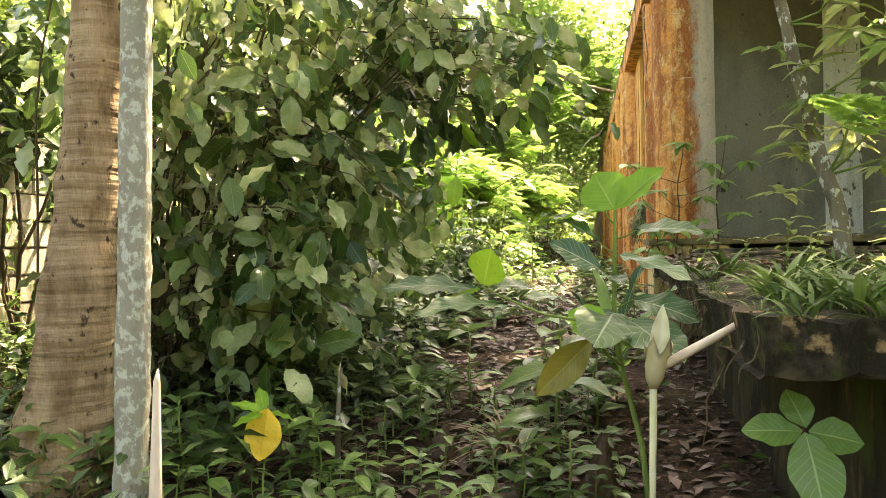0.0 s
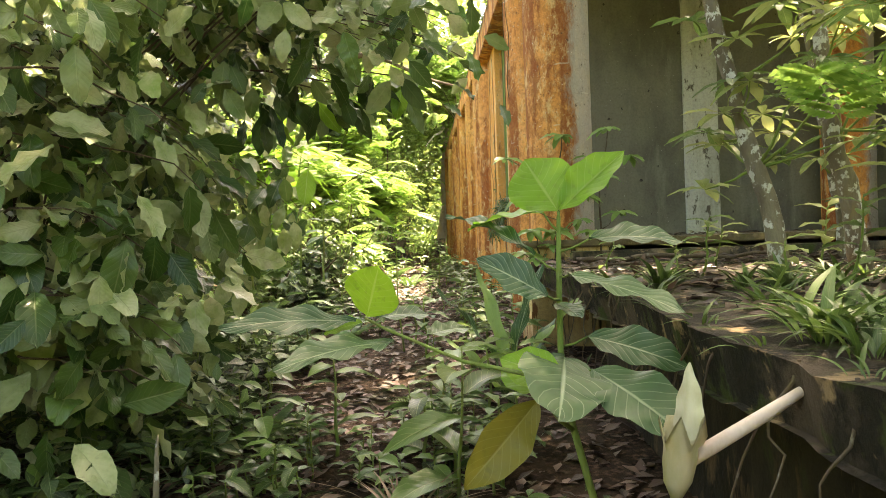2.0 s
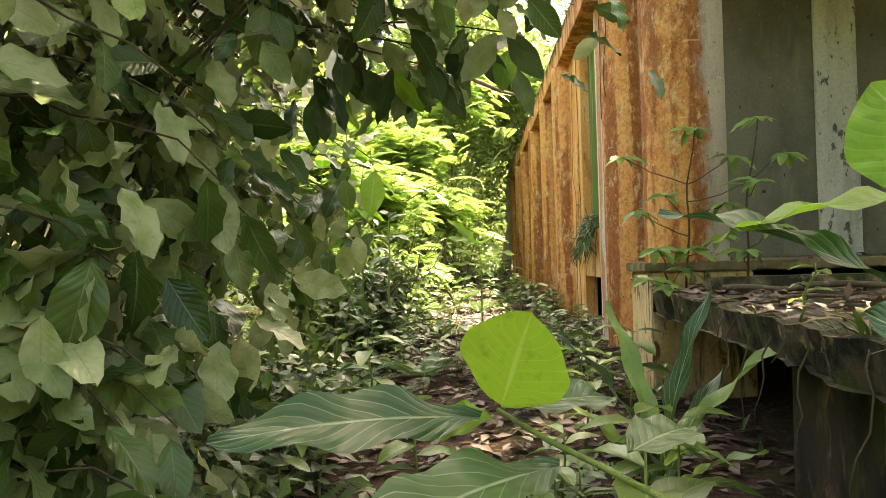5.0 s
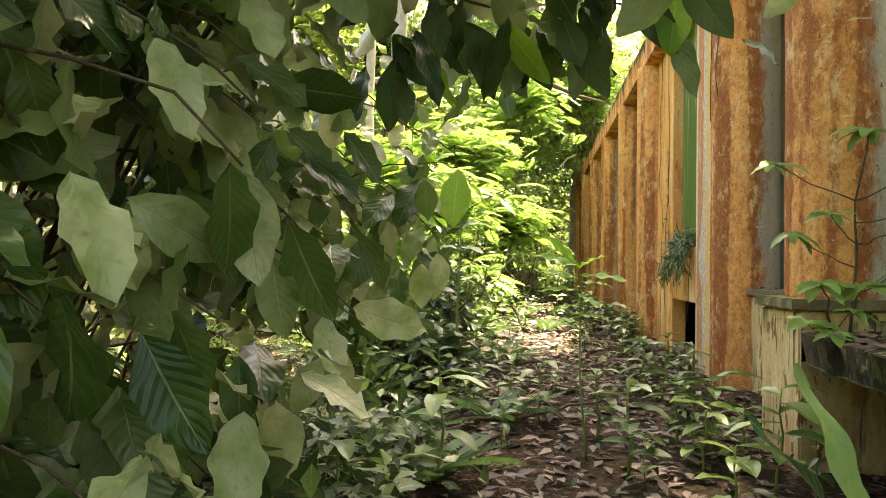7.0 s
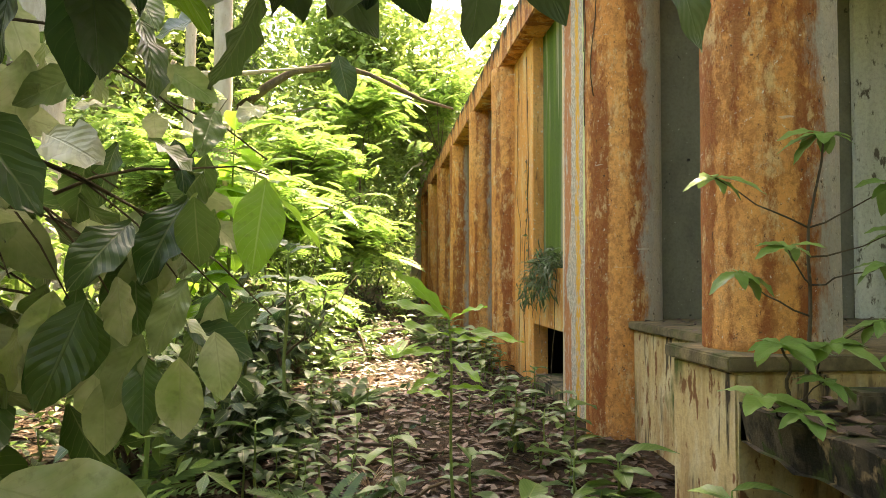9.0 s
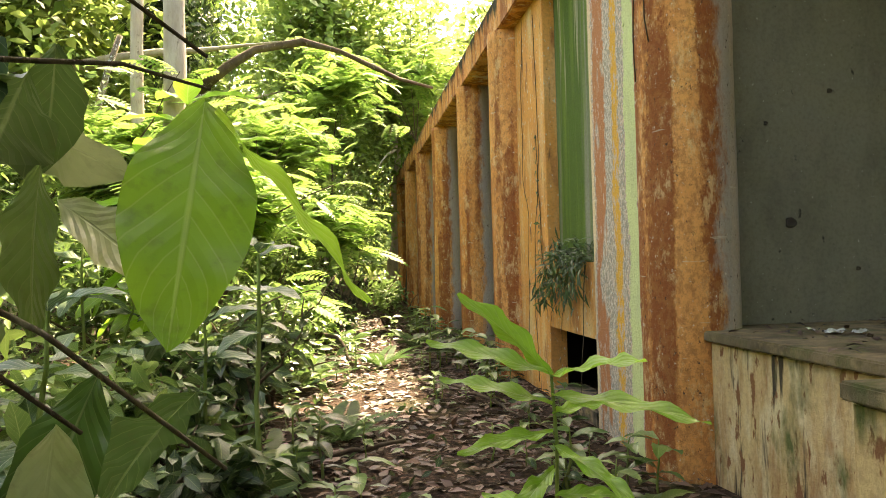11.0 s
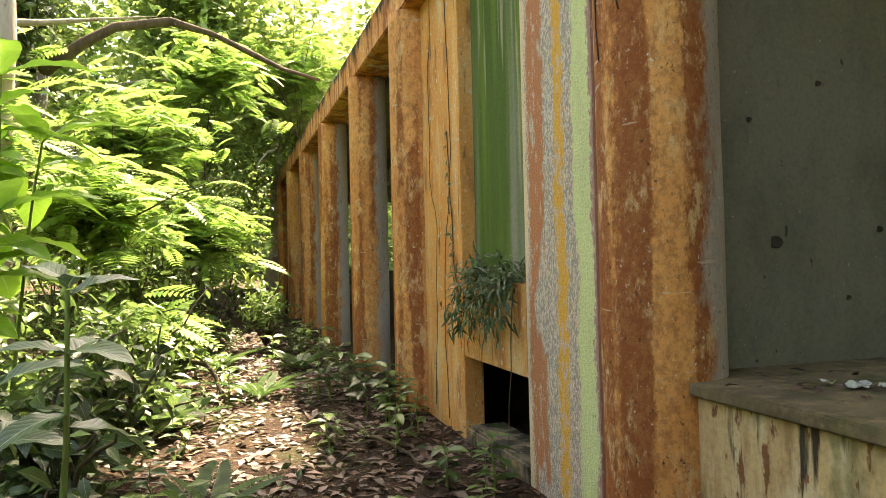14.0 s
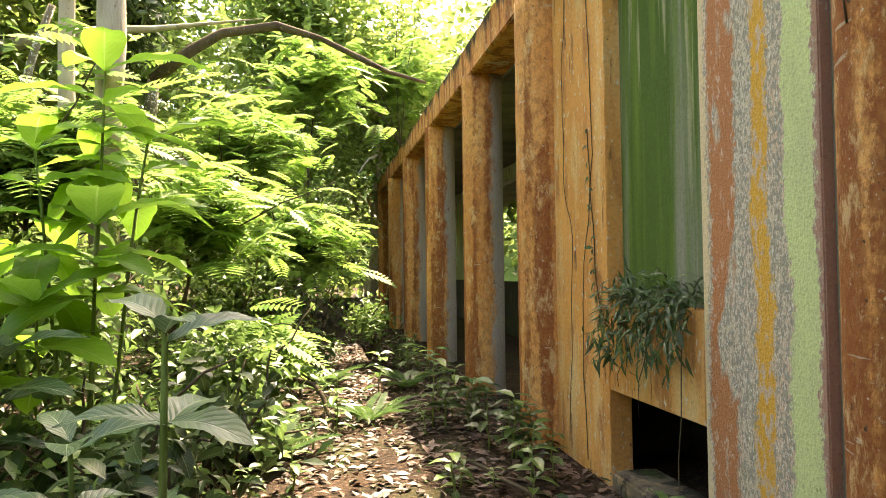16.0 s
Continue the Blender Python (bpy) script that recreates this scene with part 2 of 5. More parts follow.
GREEN_STEM = bark("green_stem", (0.13, 0.20, 0.05), (0.18, 0.22, 0.07), (0.10, 0.10, 0.04), 0.62, 0.75)


def soil():
    m, nt, bsdf, out = material("forest_soil")
    col = mix(nt, ramp(nt, noise_at(nt, 3.0), 0.4, 0.65), (0.022, 0.014, 0.009), (0.05, 0.031, 0.019))
    col = mix(nt, ramp(nt, noise_at(nt, 26.0, shift=3.0), 0.5, 0.66), col, (0.11, 0.066, 0.042))
    col = mix(nt, ramp(nt, noise_at(nt, 0.8, shift=8.0), 0.55, 0.75), col, (0.045, 0.06, 0.02))
    nt.links.new(col, bsdf.inputs["Base Color"])
    bsdf.inputs["Roughness"].default_value = 0.95
    bump(nt, bsdf, noise_at(nt, 30.0, detail=8.0, rough=0.7), 1.0, 0.03)
    return m


SOIL = soil()


def plain(name, colour, rough=0.6, scale=12.0, other=None):
    m, nt, bsdf, out = material(name)
    col = mix(nt, ramp(nt, noise_at(nt, scale, (1, 1, 0.4)), 0.4, 0.7), colour, other or tuple(c * 0.7 for c in colour))
    nt.links.new(col, bsdf.inputs["Base Color"])
    bsdf.inputs["Roughness"].default_value = rough
    bump(nt, bsdf, noise_at(nt, 60.0, (1, 1, 0.3)), 0.3, 0.004)
    return m


SPATHE = plain("spathe_skin", (0.56, 0.52, 0.36), 0.7, 20.0, (0.42, 0.40, 0.20))
SPADIX = plain("spadix_skin", (0.66, 0.54, 0.44), 0.7, 18.0, (0.50, 0.38, 0.30))


# ---- builders ----
def thing(name, label, category, at=(0, 0, 0), group="", kind=""):
    """An empty at a thing's base, to hold its parts."""
    ob = tagged(new(name), label, category, group, kind)
    ob.matrix_world = Matrix.Translation(at)
    return ob


def put(name, mesh, mat, parent=None, label=""):
    if mat is not None and not mesh.materials:
        mesh.materials.append(mat)
    ob = new(name, mesh)
    if parent is not None:
        ob.parent = parent
        ob.matrix_parent_inverse = parent.matrix_world.inverted()
    return tagged(ob, label)


def part(name, bm, mat, parent=None, label="", smooth=False):
    mesh = bpy.data.meshes.new(name)
    bm.to_mesh(mesh)
    bm.free()
    if smooth:
        mesh.polygons.foreach_set("use_smooth", [True] * len(mesh.polygons))
    return put(name, mesh, mat, parent, label)


def box(x0, x1, y0, y1, z0, z1, bevel=0.012, cuts=0, rough=0.0):
    """A box with softened, slightly uneven edges."""
    bm = bmesh.new()
    bmesh.ops.create_cube(bm, size=1.0, matrix=Matrix.Translation(((x0 + x1) / 2, (y0 + y1) / 2, (z0 + z1) / 2)) @ Matrix.Diagonal((x1 - x0, y1 - y0, z1 - z0, 1)))
    if bevel:
        bmesh.ops.bevel(bm, geom=bm.edges[:], offset=bevel, segments=2, affect="EDGES")
    if cuts:
        long_edges = [e for e in bm.edges if e.calc_length() > 0.25]
        bmesh.ops.subdivide_edges(bm, edges=long_edges, cuts=cuts, use_grid_fill=True)
    if rough:
        for v in bm.verts:
            v.co += noise.noise_vector(v.co * 5.0) * rough
    return bm


def tube(points, radii, sides=8, wobble=0.0, closed=True):
    """A tapered limb along points."""
    bm = bmesh.new()
    pts = [Vector(p) for p in points]
    rings, up = [], None
    for i, p in enumerate(pts):
        d = (pts[min(i + 1, len(pts) - 1)] - pts[max(i - 1, 0)]).normalized()
        up = d.orthogonal().normalized() if up is None else (up - d * up.dot(d)).normalized()
        side = d.cross(up)
        r = radii[i]
        ring = []
        for k in range(sides):
            a = 2 * math.pi * k / sides
            q = p + (up * math.cos(a) + side * math.sin(a)) * r
            if wobble:
                q += noise.noise_vector(q * (1.2 / max(r, 0.02)) * 0.5) * r * wobble
            ring.append(bm.verts.new(q))
        rings.append(ring)
    for a, b in zip(rings, rings[1:]):
        for k in range(sides):
            bm.faces.new((a[k], a[(k + 1) % sides], b[(k + 1) % sides], b[k]))
    if closed:
        bm.faces.new(rings[0][::-1])
        bm.faces.new(rings[-1])
    return bm


def bend(a, b, n=8, sag=0.0, wander=0.05, seed=0):
    """Points from a to b, sagging and wandering on the way."""
    rng = random.Random(seed)
    a, b = Vector(a), Vector(b)
    off = Vector((rng.uniform(-9, 9), rng.uniform(-9, 9), rng.uniform(-9, 9)))
    out = []
    for i in range(n):
        t = i / (n - 1)
        p = a.lerp(b, t) - Vector((0, 0, sag * 4 * t * (1 - t)))
        out.append(p + noise.noise_vector(off + Vector((t * 2.5, 0, 0))) * wander * math.sin(math.pi * min(t * 1.0, 1)))
    return out


def leaf_form(rows=6, width=0.5, fold=0.25, droop=0.25, wave=0.03, peak=0.45, tip=1.0, across=1):
    """A leaf of length 1 along +y that faces +z: vertices, quads and uv."""
    vs, uvs, cols = [], [], 2 * across + 1
    for i in range(rows + 1):
        t = i / rows
        w = 0.5 * width * (math.sin(math.pi * t ** (math.log(0.5) / math.log(peak))) ** 0.8 if 0 < t < 1 else 0.0) * (1 - 0.25 * tip * t)
        w = max(w, 0.006)
        for k in range(cols):
            u = (k - across) / across
            x = u * w
            z = fold * abs(x) - droop * t * t + wave * math.sin(t * 19 + (1.3 if u > 0 else 0)) * abs(u)
            vs.append((x, t * (1 - 0.2 * abs(droop) * t), z))
            uvs.append((0.5 + 0.5 * u, t))
    fs = [(i * cols + k, i * cols + k + 1, (i + 1) * cols + k + 1, (i + 1) * cols + k) for i in range(rows) for k in range(cols - 1)]
    return np.array(vs), np.array(fs), np.array(uvs)


def feather_form(pairs=10, pinnae=0, leaflet=0.32, slim=0.26, droop=0.3):
    """A frond along +y: leaflets in pairs; with pinnae, a twice-feathered one."""
    vs, fs, uvs = [], [], []

    def blade(base, way, length, wide):
        i = len(vs)
        nrm = np.array((way[1], -way[0], 0.0))
        nrm = nrm / (np.linalg.norm(nrm) + 1e-9) * wide * length / 2
        mid = base + way * length * 0.5
        vs.extend([base, mid - nrm, base + way * length + np.array((0, 0, -0.15 * length)), mid + nrm])
        fs.append((i, i + 1, i + 2, i + 3))
        uvs.extend([(0.5, 0), (0, 0.5), (0.5, 1), (1, 0.5)])

    def row(origin, way, length, n, leaf_len):
        perp = np.array((-way[1], way[0], 0.0))
        for j in range(n):
            t = (j + 0.7) / n
            p = origin + way * length * t + np.array((0, 0, -droop * (length * t) ** 2))
            size = leaf_len * 1.25 * (0.55 + 0.9 * math.sin(math.pi * min(1, t * 0.9 + 0.12)) * 0.55)
            for sgn in (-1, 1):
                d = perp * sgn * 0.88 + way * 0.45
                blade(p, d / np.linalg.norm(d), size, slim)

    if not pinnae:
        row(np.zeros(3), np.array((0.0, 1.0, 0.0)), 1.0, pairs, leaflet)
    else:
        for j in range(pinnae):
            t = (j + 0.8) / pinnae
            p = np.array((0.0, t, -droop * t * t))
            for sgn in (-1, 1):
                d = np.array((sgn * 0.8, 0.6, 0.0))
                d /= np.linalg.norm(d)
                row(p, d, leaflet * (0.6 + 0.6 * math.sin(math.pi * t)), pairs, leaflet * 0.27)
    i = len(vs)
    vs.extend([np.array((-0.006, 0, 0)), np.array((0.006, 0, 0)), np.array((0.004, 1, -droop)), np.array((-0.004, 1, -droop))])
    fs.append((i, i + 1, i + 2, i + 3))
    uvs.extend([(0.5, 0), (0.5, 0), (0.5, 1), (0.5, 1)])
    return np.array(vs), np.array(fs), np.array(uvs)


def turns(ways, ups):
    """Rotations whose y runs along ways and whose z leans to ups."""
    y = ways / (np.linalg.norm(ways, axis=1, keepdims=True) + 1e-9)
    x = np.cross(y, ups)
    x /= np.linalg.norm(x, axis=1, keepdims=True) + 1e-9
    return np.stack([x, y, np.cross(x, y)], axis=2)


def mesh_of(name, verts, faces, uvs, smooth=True):
    me = bpy.data.meshes.new(name)
    n, m, k = len(verts), len(faces), faces.shape[1]
    me.vertices.add(n)
    me.vertices.foreach_set("co", verts.astype(np.float32).ravel())
    me.loops.add(m * k)
    me.loops.foreach_set("vertex_index", faces.astype(np.int32).ravel())
    me.polygons.add(m)
    me.polygons.foreach_set("loop_start", np.arange(0, m * k, k, dtype=np.int32))
    me.update(calc_edges=True)
    lay = me.uv_layers.new(name="UVMap")
    lay.data.foreach_set("uv", uvs[faces.ravel()].astype(np.float32).ravel())
    me.polygons.foreach_set("use_smooth", np.full(m, smooth))
    me.update()
    return me


def scatter(name, form, places, ways, ups, sizes):
    """One mesh of many leaves."""
    v, f, uv = form
    rot = turns(np.asarray(ways, float), np.asarray(ups, float))
    pts = np.einsum("nij,kj->nki", rot, v) * np.asarray(sizes, float)[:, None, None] + np.asarray(places, float)[:, None, :]
    n, k = len(pts), len(v)
    faces = (f[None] + (np.arange(n) * k)[:, None, None]).reshape(-1, f.shape[1])
    return mesh_of(name, pts.reshape(-1, 3), faces, np.tile(uv, (n, 1)))


def cloud(rng, centre, radii, n, shell=0.5):
    """Points in an uneven ellipsoid, denser towards its skin, with gaps."""
    out = []
    while len(out) < n:
        d = rng.normal(size=3)
        d /= np.linalg.norm(d)
        r = shell + (1 - shell) * rng.random()
        bumpy = 0.75 + 0.5 * noise.noise(Vector(d * 2.2) + Vector(centre))
        if noise.noise(Vector(d * 4.0) + Vector(centre) * 1.7) < -0.28:
            continue
        out.append(np.array(centre) + d * np.array(radii) * r * bumpy)
    return np.array(out)


def loose(rng, n, down=0.3, spread=1.0):
    """Leaf directions and facings for a tangle of foliage."""
    ways = rng.normal(size=(n, 3)) * spread
    ways[:, 2] = ways[:, 2] * 0.5 - down
    ups = rng.normal(size=(n, 3)) * 0.5 + np.array((0, 0, 1.0))
    return ways, ups


def ground_z(x, y):
    """Height of the forest floor."""
    prof = np.interp(y, [-6, 0, 2, 5, 8, 12, 16, 26, 60], [0.1, 0.2, 0.27, 0.5, 0.66, 0.66, 0.69, 0.8, 1.2])
    side = 0.10 * max(0.0, min(1.0, (-x - 1.8) / 3.0)) + 0.04 * max(0.0, -x - 5.0)
    bumps = 0.05 * noise.noise(Vector((x * 0.8, y * 0.8, 0))) + 0.02 * noise.noise(Vector((x * 3, y * 3, 4)))
    return float(prof) + side + bumps


# ---- the ground ----
def build_ground():
    xs = np.concatenate([np.linspace(-400, -16, 12), np.arange(-14, 9, 0.22), np.linspace(11, 400, 12)])
    ys = np.concatenate([np.linspace(-400, -9, 12), np.arange(-7, 32, 0.22), np.linspace(34, 600, 14)])
    verts = np.array([(x, y, ground_z(max(-14, min(9, x)), max(-7, min(60, y)))) for y in ys for x in xs])
    w = len(xs)
    faces = np.array([(j * w + i, j * w + i + 1, (j + 1) * w + i + 1, (j + 1) * w + i) for j in range(len(ys) - 1) for i in range(w - 1)])
    me = mesh_of("ground", verts, faces, verts[:, :2] * 0.1)
    tagged(put("ground", me, SOIL), "forest floor of dark soil under leaf litter", "ground", kind="structure")


build_ground()

# ---- the building ----
FX = 0.97                           # front of the facade
ROOF = 4.53


def structure(name, bm, mat, label, category):
    return tagged(part(name, bm, mat), label, category, kind="structure")


def striped_panel():
    """Flaking plaster with upright bands of paint left on it."""
    m, nt, bsdf, out = material("striped_plaster")
    geo = nt.nodes.new("ShaderNodeNewGeometry")
    sep = nt.nodes.new("ShaderNodeSeparateXYZ")
    nt.links.new(geo.outputs["Position"], sep.inputs[0])
    wob = maths(nt, "MULTIPLY", maths(nt, "SUBTRACT", noise_at(nt, 30.0, (1, 1, 0.6), detail=10.0, rough=0.8), 0.5), 0.22)
    wander = maths(nt, "MULTIPLY", maths(nt, "SUBTRACT", noise_at(nt, 1.6, (1, 1, 1), detail=2.0, shift=3.0), 0.5), 0.16)
    y = maths(nt, "ADD", maths(nt, "ADD", sep.outputs[1], wob), wander)
    speck = noise_at(nt, 55.0, (1, 1, 0.6), detail=6.0, rough=0.7, shift=2.0)
    col = mix(nt, ramp(nt, noise_at(nt, 3.0, (1, 1, 0.3), shift=12.0), 0.4, 0.6), (0.66, 0.47, 0.36), (0.60, 0.52, 0.42))
    col = mix(nt, ramp(nt, speck, 0.47, 0.51), col, (0.34, 0.30, 0.25))
    col = mix(nt, ramp(nt, noise_at(nt, 70.0, (1, 1, 0.7), detail=6.0, shift=6.0), 0.58, 0.62), col, (0.70, 0.68, 0.62))

    def band(col, lo, hi, colour, soft=0.010):
        inside = maths(nt, "MULTIPLY", ramp(nt, y, lo - soft, lo + soft), ramp(nt, y, hi + soft, hi - soft))
        return mix(nt, inside, col, colour)

    rust = mix(nt, ramp(nt, noise_at(nt, 22.0, (1, 1, 0.5), detail=9.0, rough=0.78, shift=9.0), 0.56, 0.6), (0.50, 0.20, 0.09), (0.62, 0.43, 0.33))
    col = band(col, 10.93, 11.16, mix(nt, ramp(nt, noise_at(nt, 2.5, (1, 1, 0.5), detail=3.0, shift=40.0), 0.42, 0.46), col, rust))
    col = band(col, 11.19, 11.5, (0.70, 0.54, 0.34))
    drip = noise_at(nt, 9.0, (1, 1, 0.10), detail=3.0, rough=0.5, shift=51.0)
    col = mix(nt, ramp(nt, drip, 0.68, 0.69), col, (0.66, 0.68, 0.66))
    orange = mix(nt, ramp(nt, noise_at(nt, 26.0, (1, 1, 0.5), detail=8.0, shift=31.0), 0.52, 0.58), (0.72, 0.38, 0.07), (0.60, 0.44, 0.32))
    col = band(col, 10.66, 10.78, orange)
    col = band(col, 10.345, 10.535, mix(nt, ramp(nt, noise_at(nt, 8.0, (1, 1, 0.4)), 0.45, 0.65), (0.60, 0.66, 0.32), (0.54, 0.58, 0.30)), 0.006)
    col = mix(nt, ramp(nt, noise_at(nt, 7.0, (1, 1, 0.8), detail=5.0, shift=61.0), 0.69, 0.72), col, (0.26, 0.32, 0.12))
    col = band(col, 10.27, 10.335, (0.40, 0.22, 0.17))
    fine = noise_at(nt, 60.0, detail=8.0)
    col = mix(nt, maths(nt, "MULTIPLY", ramp(nt, fine, 0.5, 0.75), 0.35), col, (0.08, 0.05, 0.03))
    nt.links.new(col, bsdf.inputs["Base Color"])
    bsdf.inputs["Roughness"].default_value = 0.85
    bump(nt, bsdf, maths(nt, "ADD", fine, speck), 0.6, 0.012)
    return m


STRIPED = striped_panel()
structure("wall_facade_1", box(FX, 1.13, 10.30, 11.24, 0.3, ROOF, 0.006), STRIPED, "flaking facade wall with orange and pale green paint bands", "wall")
structure("wall_facade_2", box(FX, 1.13, 12.52, 13.9, 0.3, ROOF, 0.006), OCHRE, "ochre plaster facade wall with dark drip stains and dry vines", "wall")
structure("wall_facade_3", box(FX, 1.13, 11.245, 12.515, 1.33, 1.93, 0.006), OCHRE, "ochre wall below the niche with a stained lower edge", "wall")
structure("wall_facade_4", box(FX - 0.004, 1.3, 11.245, 12.515, 0.2, 0.78, 0.02), CONCRETE, "mossy sill under the ventilation opening", "wall")
structure("wall_niche", box(1.085, 1.2, 11.245, 12.515, 1.935, ROOF, 0.0), ALGAE, "niche back wall covered with green algae", "wall")
# grey colour stands for the shadow in the gap beside the pier
structure("groove", box(1.02, 1.2, 10.17, 10.297, 0.3, ROOF, 0.004), GREY, "recessed strip coloured grey for the shadow between pier and wall", "wall")
# crawl space closed with dark-coloured faces so the opening reads as unlit
structure("wall_crawlspace", box(1.95, 2.1, 10.3, 14.0, 0.2, 1.9, 0.0), DARK, "crawl space wall coloured dark for its shade", "wall")
structure("crawlspace_top", box(1.255, 2.1, 10.31, 14.0, 1.905, 1.93, 0.0), DARK, "slab added over the crawl space, coloured dark for its shade", "slab")
structure("crawlspace_end", box(1.255, 1.945, 13.3, 13.5, 0.2, 1.9, 0.0), DARK, "crawl space end wall coloured dark for its shade", "wall")
structure("wall_back", box(1.15, 5.6, 9.92, 10.16, 0.3, ROOF, 0.006), GREY, "dark grey damp wall behind the terrace", "wall")
structure("pilaster", box(2.95, 3.36, 9.86, 9.918, 1.5, ROOF, 0.008), WHITEWASH, "whitewashed pilaster with dark flaking foot", "pilaster")
structure("wall_side", box(5.6, 5.8, 4.0, 10.16, 0.2, ROOF, 0.006), BLOCK, "pale pinkish plaster wall", "wall")
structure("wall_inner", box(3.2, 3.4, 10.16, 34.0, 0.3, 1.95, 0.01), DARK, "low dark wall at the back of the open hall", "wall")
structure("lintel_inner", box(3.2, 3.4, 10.16, 34.0, 4.2, ROOF, 0.01), WHITEWASH, "pale lintel over the inner openings", "lintel")
for k, yy in enumerate((12.0, 16.4, 20.6, 27.2)):
    structure(f"pillar_inner_{k + 1}", box(3.18, 3.42, yy, yy + (2.6 if k == 3 else 0.35), 1.955, 4.195, 0.01), LIME, "pale green painted pillar between inner openings", "pillar")
structure("ceiling", box(1.26, 5.8, 7.2, 34.0, ROOF + 0.004, ROOF + 0.16, 0.0), GREY, "stained concrete roof slab", "ceiling")


def column_plaster():
    """Orange plaster with dark rust runs and pale flakes; greyer on the side facing +x."""
    m, nt, bsdf, out = material("column_plaster")
    geo = nt.nodes.new("ShaderNodeNewGeometry")
    sep = nt.nodes.new("ShaderNodeSeparateXYZ")
    nt.links.new(geo.outputs["Normal"], sep.inputs[0])
    col = mix(nt, ramp(nt, noise_at(nt, 2.2, (1, 1, 0.3)), 0.38, 0.62), (0.79, 0.385, 0.135), (0.66, 0.26, 0.075))
    run = noise_at(nt, 5.0, (1, 1, 0.05), detail=2.0, rough=0.5, shift=3.0)
    broken = noise_at(nt, 12.0, (1, 1, 0.6), detail=11.0, rough=0.8, shift=27.0)
    col = mix(nt, maths(nt, "MULTIPLY", ramp(nt, maths(nt, "ADD", run, maths(nt, "MULTIPLY", maths(nt, "SUBTRACT", broken, 0.5), 0.5)), 0.475, 0.54), 0.92), col, (0.27, 0.075, 0.024))
    col = mix(nt, maths(nt, "MULTIPLY", ramp(nt, noise_at(nt, 20.0, (1, 1, 0.7), detail=11.0, rough=0.8, shift=5.0), 0.47, 0.56), 0.65), col, (0.42, 0.17, 0.06))
    col = mix(nt, maths(nt, "MULTIPLY", ramp(nt, noise_at(nt, 8.0, (1, 1, 0.45), detail=11.0, rough=0.78, shift=7.0), 0.54, 0.62), 0.7), col, (0.76, 0.52, 0.27))
    greyed = maths(nt, "ADD", sep.outputs[0], maths(nt, "MULTIPLY", maths(nt, "SUBTRACT", noise_at(nt, 8.0, (1, 1, 0.4), detail=11.0, rough=0.78, shift=9.0), 0.5), 1.6))
    col = mix(nt, maths(nt, "MULTIPLY", ramp(nt, greyed, 0.08, 0.35), 0.8), col, (0.44, 0.43, 0.38))
    flake = noise_at(nt, 38.0, (1, 1, 0.75), detail=9.0, rough=0.78, shift=12.0)
    col = mix(nt, ramp(nt, flake, 0.615, 0.635), col, (0.74, 0.64, 0.50))
    col = mix(nt, ramp(nt, noise_at(nt, 30.0, (1, 1, 0.6), detail=10.0, rough=0.78, shift=17.0), 0.60, 0.63), col, (0.07, 0.045, 0.03))
    scratch = noise_at(nt, 3.0, (1.0, 1.0, 8.0), detail=4.0, rough=0.5, shift=23.0)
    col = mix(nt, maths(nt, "MULTIPLY", ramp(nt, scratch, 0.70, 0.71), 0.5), col, (0.66, 0.58, 0.46))
    fine = noise_at(nt, 55.0, detail=8.0, rough=0.7)
    col = mix(nt, maths(nt, "MULTIPLY", ramp(nt, fine, 0.5, 0.75), 0.4), col, (0.10, 0.055, 0.03))
    nt.links.new(col, bsdf.inputs["Base Color"])
    bsdf.inputs["Roughness"].default_value = 0.8
    bump(nt, bsdf, maths(nt, "ADD", maths(nt, "MULTIPLY", flake, 2.0), fine), 0.55, 0.012)
    return m


COLUMN = column_plaster()


def beam_plaster():
    """The columns' plaster, blackened along the weathered top."""
    m = COLUMN.copy()
    nt = m.node_tree
    bsdf = nt.nodes["Principled BSDF"]
    old = bsdf.inputs["Base Color"].links[0].from_socket
    geo = nt.nodes.new("ShaderNodeNewGeometry")
    sep = nt.nodes.new("ShaderNodeSeparateXYZ")
    nt.links.new(geo.outputs["Position"], sep.inputs[0])
    z = maths(nt, "ADD", sep.outputs[2], maths(nt, "MULTIPLY", maths(nt, "SUBTRACT", noise_at(nt, 4.0, (1, 1, 0.4), detail=8.0, shift=3.0), 0.5), 0.9))
    nt.links.new(mix(nt, ramp(nt, z, 4.8, 4.92), old, (0.035, 0.035, 0.022)), bsdf.inputs["Base Color"])
    return m


BEAM = beam_plaster()


def column(at, radius, z0, z1, mat, label):
    """A round plastered column, slightly uneven, with a worn foot."""
    bm = bmesh.new()
    rows, sides = 46, 40
    rings = []
    for j in range(rows + 1):
        z = z0 + (z1 - z0) * j / rows
        ring = []
        for k in range(sides):
            a = 2 * math.pi * k / sides
            r = radius * (1 + 0.012 * noise.noise(Vector((math.cos(a) * 2, math.sin(a) * 2, z * 1.5 + at[1]))) + 0.01 * noise.noise(Vector((math.cos(a) * 7, math.sin(a) * 7, z * 5 + at[1]))))
            ring.append(bm.verts.new((at[0] + r * math.cos(a), at[1] + r * math.sin(a), z)))
        rings.append(ring)
    for a, b in zip(rings, rings[1:]):
        for k in range(sides):
            bm.faces.new((a[k], a[(k + 1) % sides], b[(k + 1) % sides], b[k]))
    bm.faces.new(rings[0][::-1])
    bm.faces.new(rings[-1])
    ob = part("column", bm, mat, smooth=True)
    return tagged(ob, label, "column", "columns along the facade")


